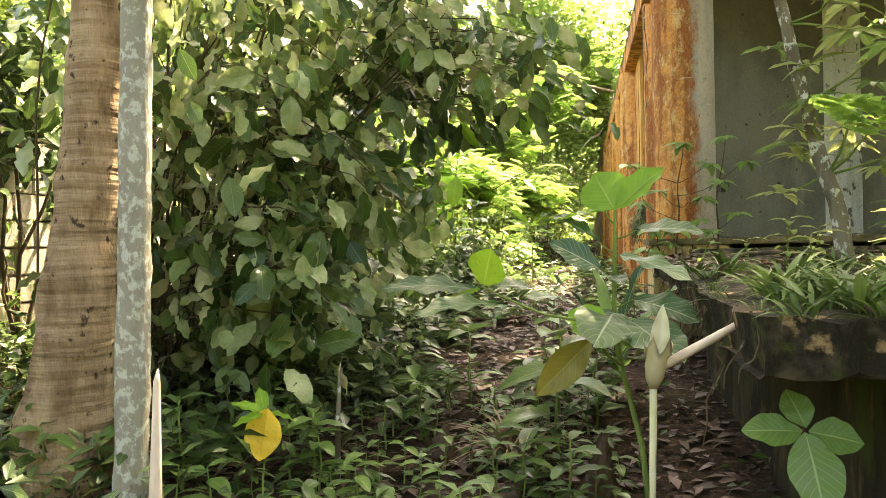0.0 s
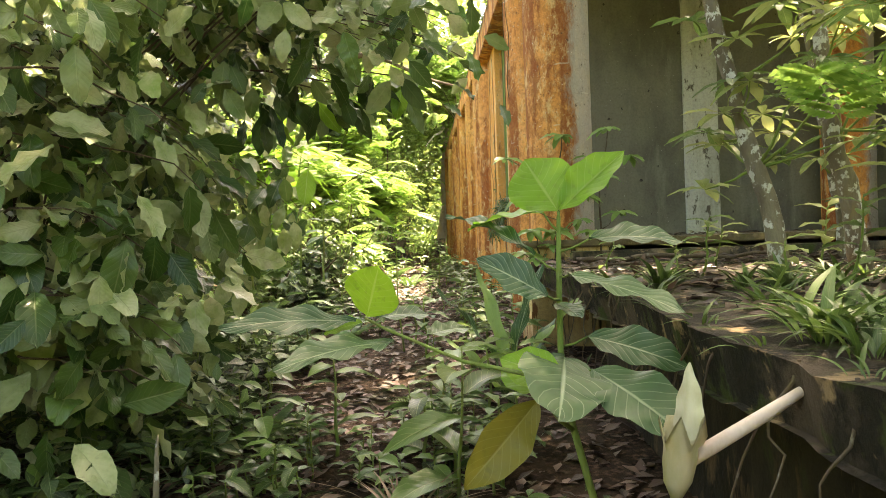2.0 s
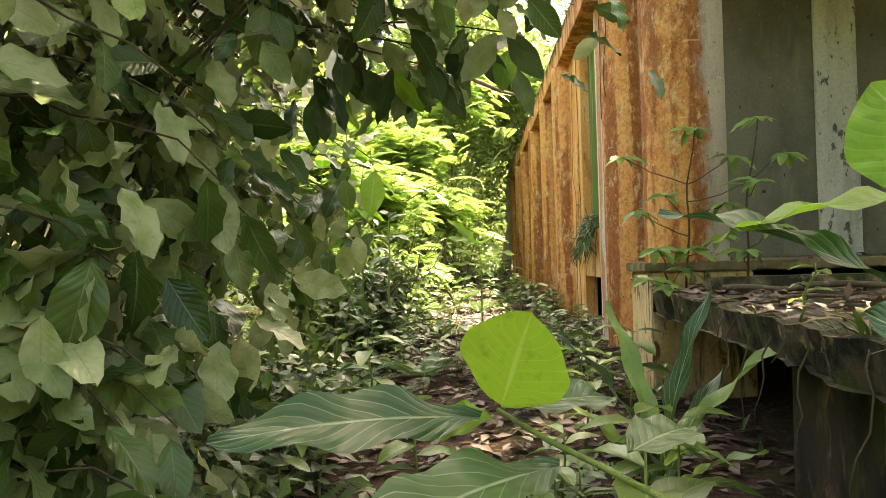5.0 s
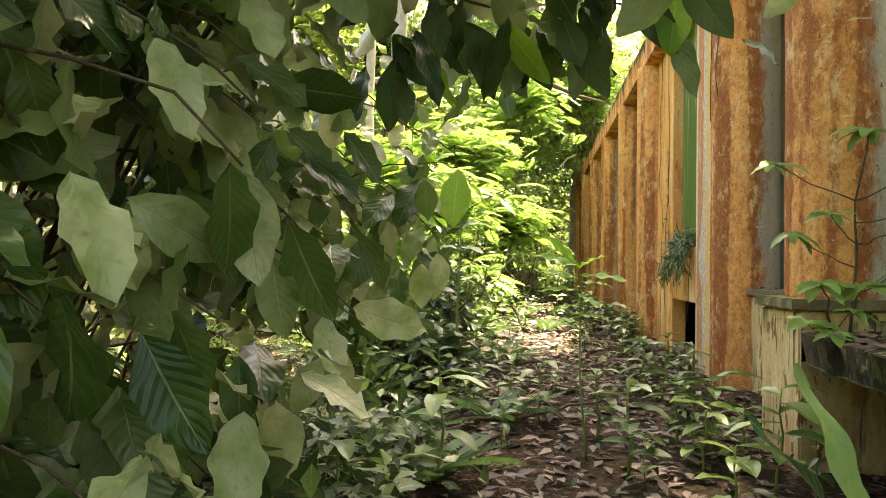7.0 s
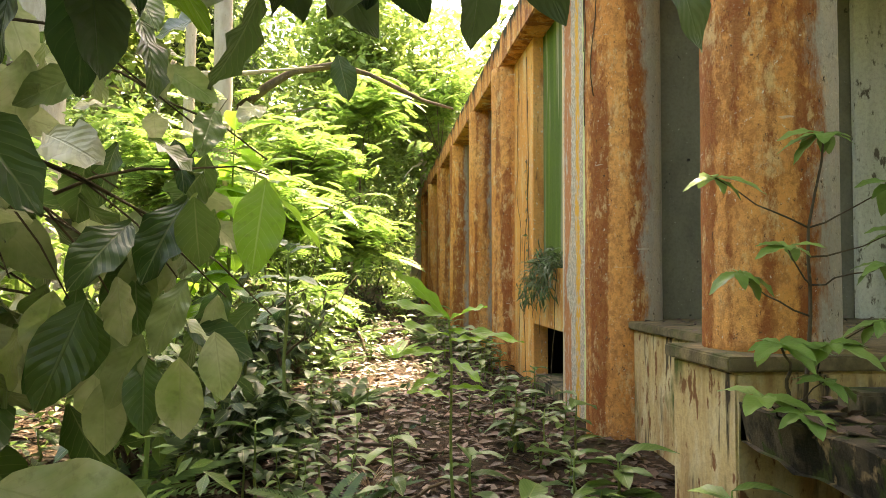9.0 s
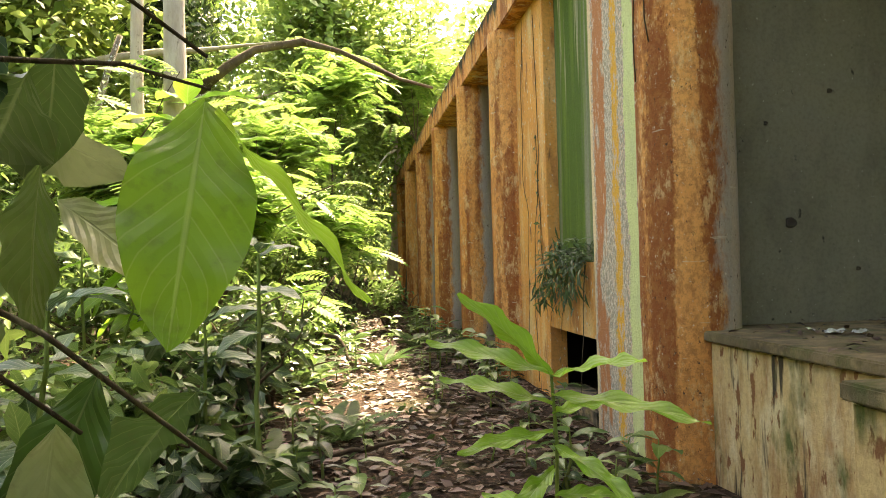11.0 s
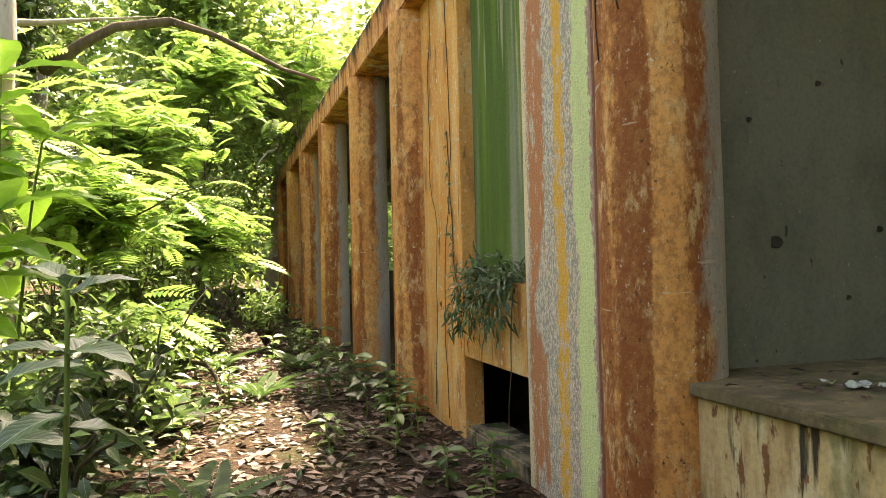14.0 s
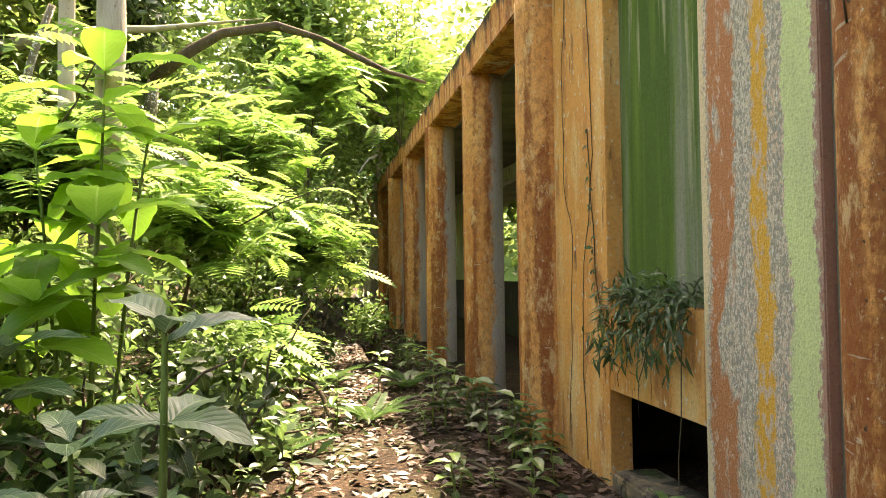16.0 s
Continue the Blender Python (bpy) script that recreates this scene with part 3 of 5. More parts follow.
structure("beam_front", box(0.80, 1.24, 9.4, 34.0, ROOF + 0.002, 4.93, 0.015, 6, 0.008), BEAM, "rust stained concrete beam with mossy top edge", "beam")
column((1.0, 7.65), 0.29, 1.5, ROOF + 0.0, COLUMN, "round rust-stained column standing on the terrace edge")
column((1.10, 9.92), 0.285, 0.4, ROOF + 0.0, COLUMN, "round column streaked with dark red rust and white scratches")
column((0.99, 13.9), 0.27, 0.4, ROOF, COLUMN, "round ochre column with pale worn foot")
for yy in (16.45, 19.6, 22.8, 26.0, 29.2):
    column((0.99, yy), 0.245, 0.4, ROOF, COLUMN, "round free-standing column with peeling orange plaster")
column((4.75, 9.55), 0.29, 1.3, ROOF, COLUMN, "round rust-stained column at the back of the terrace")

# plinth, ledge and terrace
structure("plinth", box(1.08, 1.5, 7.92, 9.66, 0.3, 1.47, 0.008), CREAM, "cream plinth wall streaked with black mould", "wall")
structure("plinth_stub", box(0.655, 1.34, 7.29, 7.915, 0.3, 1.47, 0.01), CREAM, "cream plinth block under the column", "wall")
structure("ledge", box(1.04, 5.6, 7.925, 9.915, 1.474, 1.53, 0.008), LEDGE, "mossy concrete ledge with fallen debris", "ledge")
structure("ledge_stub", box(0.615, 5.6, 7.27, 7.92, 1.474, 1.535, 0.008), LEDGE, "worn concrete ledge round the column foot", "ledge")


def terrace():
    """A broken cantilevered floor slab with an uneven edge."""
    bm = bmesh.new()
    n = 60
    top, low = [], []
    for i in range(n + 1):
        y = 2.02 + (7.26 - 2.02) * i / n
        edge = float(np.interp(y, [2.0, 2.9, 4.1, 7.3], [0.44, 0.43, 0.55, 0.64])) + 0.03 * noise.noise(Vector((y * 3.0, 2, 0))) + 0.035 * noise.noise(Vector((y * 17.0, 5, 0)))
        z = float(np.interp(y, [2.0, 4.0, 7.3], [1.33, 1.34, 1.36]))
        rt, rb = [], []
        for q in range(41):
            x = edge + (5.6 - edge) * (q / 40) ** 1.8
            yy = y + (0.05 * noise.noise(Vector((x * 3.0, 1, 7))) + 0.04 * noise.noise(Vector((x * 11.0, 3, 2))) if i == 0 else 0.0)
            rt.append(bm.verts.new((x, yy, z + 0.02 * noise.noise(Vector((x * 3, y * 3, 1))) + (0.012 * noise.noise(Vector((x * 14, y * 14, 6))) if q < 12 else 0))))
            rb.append(bm.verts.new((x + (0.03 if q == 0 else 0), yy + (0.03 if i == 0 else 0), z - 0.15 + 0.012 * noise.noise(Vector((x * 5, y * 5, 9))) + 0.02 * noise.noise(Vector((x * 19, y * 19, 9))))))
        top.append(rt)
        low.append(rb)
    for a, b, c, d in zip(top, top[1:], low, low[1:]):
        for k in range(40):
            bm.faces.new((a[k], a[k + 1], b[k + 1], b[k]))
            bm.faces.new((c[k + 1], c[k], d[k], d[k + 1]))
        bm.faces.new((a[0], b[0], d[0], c[0]))
    for a, c in ((top[0], low[0]), (top[-1], low[-1])):
        for k in range(40):
            bm.faces.new((a[k], c[k], c[k + 1], a[k + 1]))
    bmesh.ops.recalc_face_normals(bm, faces=bm.faces[:])
    return bm


SLAB = stained("slab_concrete", (0.085, 0.065, 0.045), [
    ((0.018, 0.016, 0.011), 4.0, (1, 1, 1), 0.42, 0.52, 1.0),
    ((0.30, 0.21, 0.115), 7.0, (1, 1, 1), 0.58, 0.64, 4.0),
    ((0.045, 0.06, 0.016), 9.0, (1, 1, 1), 0.54, 0.62, 7.0)], relief=1.0)
structure("terrace_slab", terrace(), SLAB, "broken mossy terrace slab covered with leaf litter", "terrace")
structure("terrace_base", box(0.86, 5.6, 2.3, 5.6, 0.0, 1.195, 0.02, 3, 0.012), UNDERSLAB, "mossy base wall coloured dark for the shade under the terrace", "wall")
# solid block; its black colour stands for the shade below the slab
structure("terrace_base_inner", box(2.2, 5.6, 5.6, 7.28, 0.0, 1.195, 0.0), DARK, "block coloured black for the shaded hollow under the terrace", "wall")
structure("terrace_kerb", box(0.95, 5.6, 6.95, 7.10, 1.35, 1.44, 0.012, 3, 0.006), CONCRETE, "low broken kerb across the terrace", "kerb")

# far low wall and the block wall behind the palm
structure("wall_far", box(-6.0, 0.6, 27.0, 27.3, 0.5, 1.55, 0.02), CONCRETE, "low brown garden wall at the path's end", "wall")


def block_wall():
    wall = tagged(new("wall_block"), "pale concrete block garden wall with stained joints", "wall", kind="structure")
    wall.matrix_world = Matrix.Translation((-4.6, 4.0, 0))
    core = part("core", box(-4.66, -4.52, 0.6, 9.5, 0.2, 2.75, 0.0), BLOCK, wall)
    bm = box(-0.012, 0.16, 0.008, 0.432, 0.006, 0.214, 0.01)
    me = bpy.data.meshes.new("block")
    bm.to_mesh(me)
    bm.free()
    me.materials.append(BLOCK)
    for row in range(11):
        for c in range(20):
            ob = new("block", me)
            ob.parent = wall
            ob.matrix_world = pose(-4.58, 0.6 + 0.44 * c + (0.22 if row % 2 else 0), 0.25 + 0.22 * row)
    return wall


block_wall()


def wall_sockets():
    """Broken sockets in the grey wall: a raised rough rim, coloured dark as a shaded pit."""
    for x, z, r in ((1.762, 2.14, 0.03), (2.05, 2.95, 0.014), (2.42, 2.2, 0.016), (1.62, 2.75, 0.011), (2.2, 1.85, 0.012)):
        bm = bmesh.new()
        rings = []
        for rad, y in ((1.25, 9.9185), (1.0, 9.910), (0.8, 9.9115), (0.3, 9.9165)):
            rings.append([bm.verts.new((x + r * rad * math.cos(a) * (1 + 0.2 * math.sin(3 * a + x)), y, z + r * rad * math.sin(a) * (1 + 0.15 * math.cos(2 * a)))) for a in [2 * math.pi * k / 18 for k in range(18)]])
        for a, c in zip(rings, rings[1:]):
            for k in range(18):
                bm.faces.new((a[k], a[(k + 1) % 18], c[(k + 1) % 18], c[k]))
        bm.faces.new(rings[-1])
        structure("wall_socket", bm, DARK, "dark broken socket in the grey wall", "socket")


wall_sockets()


# ---- plants ----
BROAD = leaf_form(8, 0.52, 0.22, 0.18, 0.05, 0.5, 0.35, 2)
SMALL = leaf_form(3, 0.42, 0.3, 0.2, 0.0, 0.45)
TINY = leaf_form(2, 0.5, 0.25, 0.15, 0.0, 0.5)
MOTE = (np.array([(0, 0, 0), (0.27, 0.45, 0.05), (0, 1, -0.1), (-0.27, 0.45, 0.05)]), np.array([(0, 1, 2, 3)]), np.array([(0.5, 0), (1, 0.5), (0.5, 1), (0, 0.5)]))
FROND = feather_form(7, 7, 0.36, 0.62, 0.25)
COMB = feather_form(9, 0, 0.33, 0.36, 0.3)
FERN_FROND = feather_form(18, 0, 0.2, 0.34, 0.35)
BLADE = leaf_form(5, 0.07, 0.4, 0.55, 0.0, 0.35, 0.4)


def stuff(name, me, mat, parent=None):
    ob = put(name, me, mat, parent)
    ob["kind"] = "stuff"
    return ob


def canopy(name, label, category, centre, radii, n, size, mat, form=MOTE, trunk=None, shell=0.45, bark_mat=GREY_BARK, seed=0, down=0.3, group="", clumps=0):
    """A bush or tree: stems to the clumps of its crown, and a crown of many leaves."""
    r = np.random.default_rng(seed)
    base = trunk[0] if trunk else (centre[0], centre[1], ground_z(centre[0], centre[1]))
    top = thing(name, label, category, base, group)
    if trunk:
        part("trunk", tube(bend(trunk[0], trunk[1], 12, 0, 0.3, seed), np.linspace(trunk[2], trunk[2] * 0.5, 12), 12, 0.3), bark_mat, top, smooth=True)
        hub = trunk[1]
    else:
        hub = (base[0], base[1], base[2] + 0.05)
    ends = [np.array(centre) + r.normal(size=3) * np.array(radii) * 0.5 for _ in range(max(6, clumps))]
    for k, end in enumerate(ends):
        part("limb", tube(bend(hub, end, 7, -0.1, 0.2, seed * 10 + k), np.linspace((trunk[2] * 0.4 if trunk else 0.02), 0.005, 7), 6), bark_mat, top, smooth=True)
    if clumps:
        p = np.concatenate([np.array(e) + r.normal(size=(n // clumps, 3)) * np.array(radii) * 0.2 for e in ends])
    else:
        p = cloud(r, centre, radii, n, shell)
    w, u = loose(r, len(p), down)
    if form is COMB:
        w[:, 2] = r.normal(size=len(p)) * 0.2 - 0.05
        u = r.normal(size=(len(p), 3)) * 0.2 + np.array((0, -0.15, 1.0))
    me = scatter("crown", form, p, w, u, r.uniform(0.6, 1.35, len(p)) * size)
    stuff("crown", me, mat, top)
    return top


# the large drooping shrub beside the path
def big_shrub():
    root = Vector((-2.2, 4.7, ground_z(-2.2, 4.7) - 0.05))
    top = thing("shrub", "large shrub with drooping dusty dark green leaves", "shrub", root)
    r = np.random.default_rng(3)
    ends = [(r.uniform(-3.6, -1.15), r.uniform(3.6, 6.0), r.uniform(0.8, 4.1)) for _ in range(50)]
    ends += [(r.uniform(-2.6, -0.6), r.uniform(4.6, 5.6), r.uniform(2.8, 4.0)) for _ in range(20)]
    ends += [(r.uniform(-1.2, 0.05), r.uniform(4.9, 5.8), r.uniform(2.5, 2.9)) for _ in range(24)]
    ends += [(r.uniform(-1.9, -1.2), r.uniform(4.0, 5.2), r.uniform(0.8, 2.6)) for _ in range(34)]
    ends += [(-1.15, 5.3, 2.85), (-0.85, 5.55, 2.6), (-0.6, 5.8, 2.5), (-1.0, 5.0, 3.0), (-1.25, 6.4, 2.25), (-1.1, 6.68, 2.2), (-1.5, 6.6, 2.1), (-1.7, 6.5, 1.95), (-0.75, 5.0, 3.0), (-1.4, 6.3, 1.9), (-1.6, 6.2, 1.7), (-0.45, 5.6, 2.75), (-1.9, 6.4, 1.75)]
    ends += [(r.uniform(-1.95, -1.2), r.uniform(6.0, 6.7), r.uniform(1.15, 2.05)) for _ in range(9)]
    runs = []
    for k, e in enumerate(ends):
        foot = Vector((-2.9 + r.uniform(-0.5, 0.35), 4.9 + (e[1] - 4.9) * 0.5 + r.uniform(-0.3, 0.3), 0.45))
        crest = Vector((e[0] - 0.35 * (e[0] + 3.0), e[1] - 0.1, e[2] + 0.25))
        mid = foot.lerp(crest, 0.6) + Vector((-0.1, 0, 0.2))
        pts = bend(foot, mid, 5, 0, 0.08, k)[:-1] + bend(mid, crest, 4, -0.05, 0.05, k + 20)[:-1] + bend(crest, e, 6, -0.08, 0.08, k + 50)
        part("branch", tube(pts, np.linspace(0.009, 0.0025, len(pts)), 6), TWIG, top, smooth=True)
        runs.append(pts)
    places, ways, ups, sizes = [], [], [], []
    for k, pts in enumerate(runs):
        for _ in range(27):
            i = r.integers(4, len(pts) - 1)
            p = np.array(pts[i].lerp(pts[i + 1], r.random())) + r.normal(size=3) * np.array((0.17, 0.17, 0.2))
            edge = float(np.interp(p[1], [3.2, 4.0, 5.0, 6.0, 6.3, 7.0], [-1.4, -1.32, -1.22, -1.2, -1.12, -1.1]))
            if (p[0] > edge and p[2] < 2.34) or p[1] > 6.85:
                continue
            places.append(p)
            ways.append((r.normal() * 0.65 + 0.15, r.normal() * 0.6 - 0.2, -0.7 + r.normal() * 0.45))
            ups.append((0.2 + r.normal() * 0.7, -0.5 + r.normal() * 0.7, 0.95 + r.normal() * 0.5))
            sizes.append(r.uniform(0.13, 0.235) * (1.2 if p[0] > -1.9 and p[2] < 2.2 else 1.0))
    places, ways, ups, sizes = map(np.array, (places, ways, ups, sizes))
    near = np.flatnonzero((places[:, 1] > 4.0) & (places[:, 0] > -1.9))
    pick = near[:: max(1, len(near) // 290)][:295]
    rest = np.setdiff1d(np.arange(len(places)), pick)
    stuff("foliage", scatter("foliage", BROAD, places[rest], ways[rest], ups[rest], sizes[rest]), SHRUB_LEAF, top)
    forms = [scatter("leaf", leaf_form(14, w, f, d, 0.05, 0.5, 0.35, 2), [(0, 0, 0)], [(0, 1, 0)], [(0, 0, 1)], [1.0]) for w, f, d in ((0.5, 0.3, 0.2), (0.55, 0.12, 0.3), (0.46, 0.4, 0.1), (0.58, 0.15, -0.1))]
    rot = turns(ways[pick], ups[pick])
    for k, i in enumerate(pick):
        ob = put("leaf", forms[k % 4], SHRUB_LEAF_ONE, top)
        ob.matrix_world = Matrix.Translation(places[i]) @ Matrix(rot[k].tolist()).to_4x4() @ Matrix.Scale(sizes[i], 4)
    return top


SHRUB = big_shrub()


def leaf_between(name, base, tip, width, parent, mat, face=(0, 0, 1), fold=0.2, droop=0.12, peak=0.5, label=""):
    """One large leaf from its foot to its tip, on a short stalk."""
    b, t = np.array(base, float), np.array(tip, float)
    size = np.linalg.norm(t - b)
    way = t - b + np.array((0, 0, droop * size))
    me = scatter(name, leaf_form(16, width / size, fold, droop, 0.026, peak, 0.3, 4), [b], [way], [face], [size])
    return put(name, me, mat, parent, label)


# two long leaves in the lit colour that hang into the path
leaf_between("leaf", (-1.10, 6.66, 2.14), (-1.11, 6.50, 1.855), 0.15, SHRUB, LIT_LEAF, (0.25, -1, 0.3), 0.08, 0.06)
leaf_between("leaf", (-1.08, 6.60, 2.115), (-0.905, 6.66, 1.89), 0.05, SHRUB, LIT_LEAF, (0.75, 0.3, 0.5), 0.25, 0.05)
part("branch", tube(bend((-1.55, 6.3, 2.05), (-1.09, 6.64, 2.15), 7, -0.05, 0.04, 19), np.linspace(0.005, 0.002, 7), 6), TWIG, SHRUB, smooth=True)

# leaves of the shrub that hang over the path, coloured dark for their shaded undersides
ro = np.random.default_rng(12)
for k in range(26):
    x, y = -1.28 + 0.038 * k + ro.uniform(-0.06, 0.06), 5.4 + ro.uniform(-0.22, 0.22)
    top_z = 2.34 + 0.006 * k + ro.uniform(-0.03, 0.16)
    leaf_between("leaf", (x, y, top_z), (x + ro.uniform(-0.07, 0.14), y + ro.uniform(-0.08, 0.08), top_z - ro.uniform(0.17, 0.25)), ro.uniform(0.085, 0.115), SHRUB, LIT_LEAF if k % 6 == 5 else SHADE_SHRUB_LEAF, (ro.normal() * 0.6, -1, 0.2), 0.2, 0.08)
for k in range(3):
    part("branch", tube(bend((-1.6, 5.2 + 0.2 * k, 2.55 + 0.05 * k), (-0.35 - 0.1 * k, 5.3 + 0.12 * k, 2.52 - 0.06 * k), 8, -0.06, 0.06, 9 + k), np.linspace(0.007, 0.003, 8), 6), TWIG, SHRUB, smooth=True)
# a drooping cluster of dusty leaves low over the path's edge
for k in range(30):
    x, y = -1.66 + ro.random() * 0.54, 6.25 + ro.uniform(-0.25, 0.3)
    z = 2.06 - 0.55 * abs(x + 1.2) - ro.random() * 0.36
    leaf_between("leaf", (x, y, z), (x + ro.uniform(-0.07, 0.03), y - 0.02 + ro.uniform(-0.07, 0.05), z - ro.uniform(0.14, 0.19)), ro.uniform(0.075, 0.105), SHRUB, SHRUB_LEAF_ONE, (ro.normal() * 0.5, -1, 1.1 + ro.normal() * 0.3), 0.15, 0.1)
for k in range(6):
    part("branch", tube(bend((-1.75, 5.9, 2.15), (-1.6 + 0.11 * k, 6.2 + 0.05 * k, 1.85 - 0.05 * (k % 3)), 7, -0.12, 0.05, 29 + k), np.linspace(0.005, 0.002, 7), 6), TWIG, SHRUB, smooth=True)


# the sapling with large leaves
def big_leaf_sapling():
    g = ground_z(0.26, 3.08)
    top = thing("sapling", "young sapling with very large veined green leaves", "sapling", (0.26, 3.08, g))
    part("stem", tube([(0.26, 3.08, g - 0.05), (0.222, 3.1, 0.72), (0.146, 3.15, 1.046), (0.128, 3.2, 1.22), (0.134, 3.22, 1.48), (0.139, 3.224, 1.645)], [0.013, 0.012, 0.0105, 0.0095, 0.0085, 0.006], 10), GREEN_STEM, top, smooth=True)
    part("branch", tube(bend((0.15, 3.15, 1.03), (0.006, 2.97, 1.227), 4, 0.02, 0.01, 4)[:-1] + bend((0.006, 2.97, 1.227), (-0.468, 3.6, 1.325), 7, 0.02, 0.02, 4), np.linspace(0.0075, 0.0045, 10), 8), GREEN_STEM, top, smooth=True)
    up = (0, -0.2, 1)
    stem = (0.137, 3.22)
    for joint, base, tip, width, mat, face, fold, droop in (
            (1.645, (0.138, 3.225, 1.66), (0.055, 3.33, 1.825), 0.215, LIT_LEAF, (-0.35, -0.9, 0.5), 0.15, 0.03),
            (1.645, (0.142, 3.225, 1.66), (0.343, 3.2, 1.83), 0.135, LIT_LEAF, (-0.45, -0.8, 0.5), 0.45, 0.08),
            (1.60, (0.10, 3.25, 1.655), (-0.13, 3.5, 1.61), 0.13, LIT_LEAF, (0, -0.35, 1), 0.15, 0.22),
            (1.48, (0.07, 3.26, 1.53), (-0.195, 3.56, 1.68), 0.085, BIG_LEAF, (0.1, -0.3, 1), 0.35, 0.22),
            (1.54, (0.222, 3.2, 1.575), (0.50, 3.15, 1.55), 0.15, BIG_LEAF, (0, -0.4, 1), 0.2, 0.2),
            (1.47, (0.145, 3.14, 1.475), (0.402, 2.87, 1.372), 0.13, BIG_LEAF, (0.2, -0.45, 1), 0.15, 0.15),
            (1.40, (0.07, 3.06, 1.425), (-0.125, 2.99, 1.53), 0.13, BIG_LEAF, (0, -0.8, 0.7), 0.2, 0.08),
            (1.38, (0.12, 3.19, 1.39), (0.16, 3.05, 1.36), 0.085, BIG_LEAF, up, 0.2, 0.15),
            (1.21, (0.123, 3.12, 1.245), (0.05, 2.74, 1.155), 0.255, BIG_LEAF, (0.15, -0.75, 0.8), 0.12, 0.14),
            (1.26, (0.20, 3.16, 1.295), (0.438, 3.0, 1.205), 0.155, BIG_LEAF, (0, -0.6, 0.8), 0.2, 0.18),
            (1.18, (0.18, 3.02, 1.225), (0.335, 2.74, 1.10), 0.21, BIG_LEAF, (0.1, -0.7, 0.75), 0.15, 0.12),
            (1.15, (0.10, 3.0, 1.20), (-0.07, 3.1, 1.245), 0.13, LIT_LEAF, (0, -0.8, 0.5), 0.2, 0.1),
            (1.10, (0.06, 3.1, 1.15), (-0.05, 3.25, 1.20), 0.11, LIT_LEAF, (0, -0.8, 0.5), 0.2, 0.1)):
        part("petiole", tube([(stem[0], stem[1], joint), tuple((a + b) / 2 - (0.006 if q == 2 else 0) for q, (a, b) in enumerate(zip((stem[0], stem[1], joint), base))), base], [0.004, 0.0035, 0.003], 6), GREEN_STEM, top, smooth=True)
        leaf_between("leaf", base, tip, width, top, mat, face, fold, droop)
    for base, tip, width, mat, face, fold, droop in (
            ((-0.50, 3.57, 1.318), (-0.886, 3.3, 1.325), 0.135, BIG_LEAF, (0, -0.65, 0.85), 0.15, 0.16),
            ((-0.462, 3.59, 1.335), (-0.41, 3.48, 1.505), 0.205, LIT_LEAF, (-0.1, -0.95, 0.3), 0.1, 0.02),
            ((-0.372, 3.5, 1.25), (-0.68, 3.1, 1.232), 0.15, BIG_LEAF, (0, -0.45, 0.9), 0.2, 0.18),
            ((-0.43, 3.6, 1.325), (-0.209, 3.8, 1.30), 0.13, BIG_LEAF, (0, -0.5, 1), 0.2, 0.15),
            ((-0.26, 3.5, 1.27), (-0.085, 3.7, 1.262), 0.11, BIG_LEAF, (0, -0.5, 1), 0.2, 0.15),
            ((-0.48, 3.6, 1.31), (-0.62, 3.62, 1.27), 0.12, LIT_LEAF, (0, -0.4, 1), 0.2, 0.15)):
        leaf_between("leaf", base, tip, width, top, mat, face, fold, droop)
    leaf_between("leaf", (0.03, 3.02, 1.15), (-0.164, 2.92, 0.93), 0.14, top, WITHERED, (0.3, -0.9, 0.3), 0.3, 0.1, label="withered brownish yellow hanging leaf")


big_leaf_sapling()


# palm and lichened tree at the start
def trunk_tree(name, label, pts, radii, mat, wobble, sides=22):
    top = thing(name, label, "tree", pts[0])
    line = [Vector(p) for p in pts]
    fine, rad = [], []
    for a, b, ra, rb in zip(line, line[1:], radii, radii[1:]):
        for k in range(12):
            fine.append(a.lerp(b, k / 12))
            rad.append((ra + (rb - ra) * k / 12) * (1 + 0.02 * math.sin(len(fine) * 1.9)))
    part("trunk", tube(fine + [line[-1]], rad + [radii[-1]], sides, wobble), mat, top, smooth=True)
    return top


palm = trunk_tree("palm_tree", "palm tree with a ringed brown trunk and swollen base", [(-2.555, 3.271, 0.05), (-2.505, 3.271, 0.335), (-2.379, 3.304, 1.547), (-2.274, 3.333, 2.759), (-2.194, 3.333, 4.6), (-2.154, 3.333, 6.5)], [0.36, 0.255, 0.165, 0.125, 0.12, 0.11], PALM_BARK, 0.25)
rp = np.random.default_rng(5)
for k in range(9):
    a = k * 0.7
    me = scatter("frond", FERN_FROND, [(-2.154, 3.333, 6.45)], [(math.cos(a), math.sin(a), 0.35)], [(0, 0, 1)], [2.6])
    put("frond", me, BUSH_LEAF, palm)
lich = trunk_tree("slender_tree", "slender straight tree with pale lichen blotches on its bark", [(-1.852, 2.846, 0.1), (-1.852, 2.846, 0.509), (-1.819, 2.86, 1.541), (-1.79, 2.873, 2.573), (-1.79, 2.873, 4.5), (-1.740, 2.873, 6.0)], [0.075, 0.07, 0.066, 0.062, 0.055, 0.04], LICHEN_BARK, 0.12)
pc = cloud(rp, (-1.79, 2.873, 6.3), (1.6, 1.6, 0.8), 900, 0.3)
w, u = loose(rp, 900, 0.3)
stuff("crown", scatter("crown", SMALL, pc, w, u, rp.uniform(0.12, 0.25, 900)), BUSH_LEAF, lich)


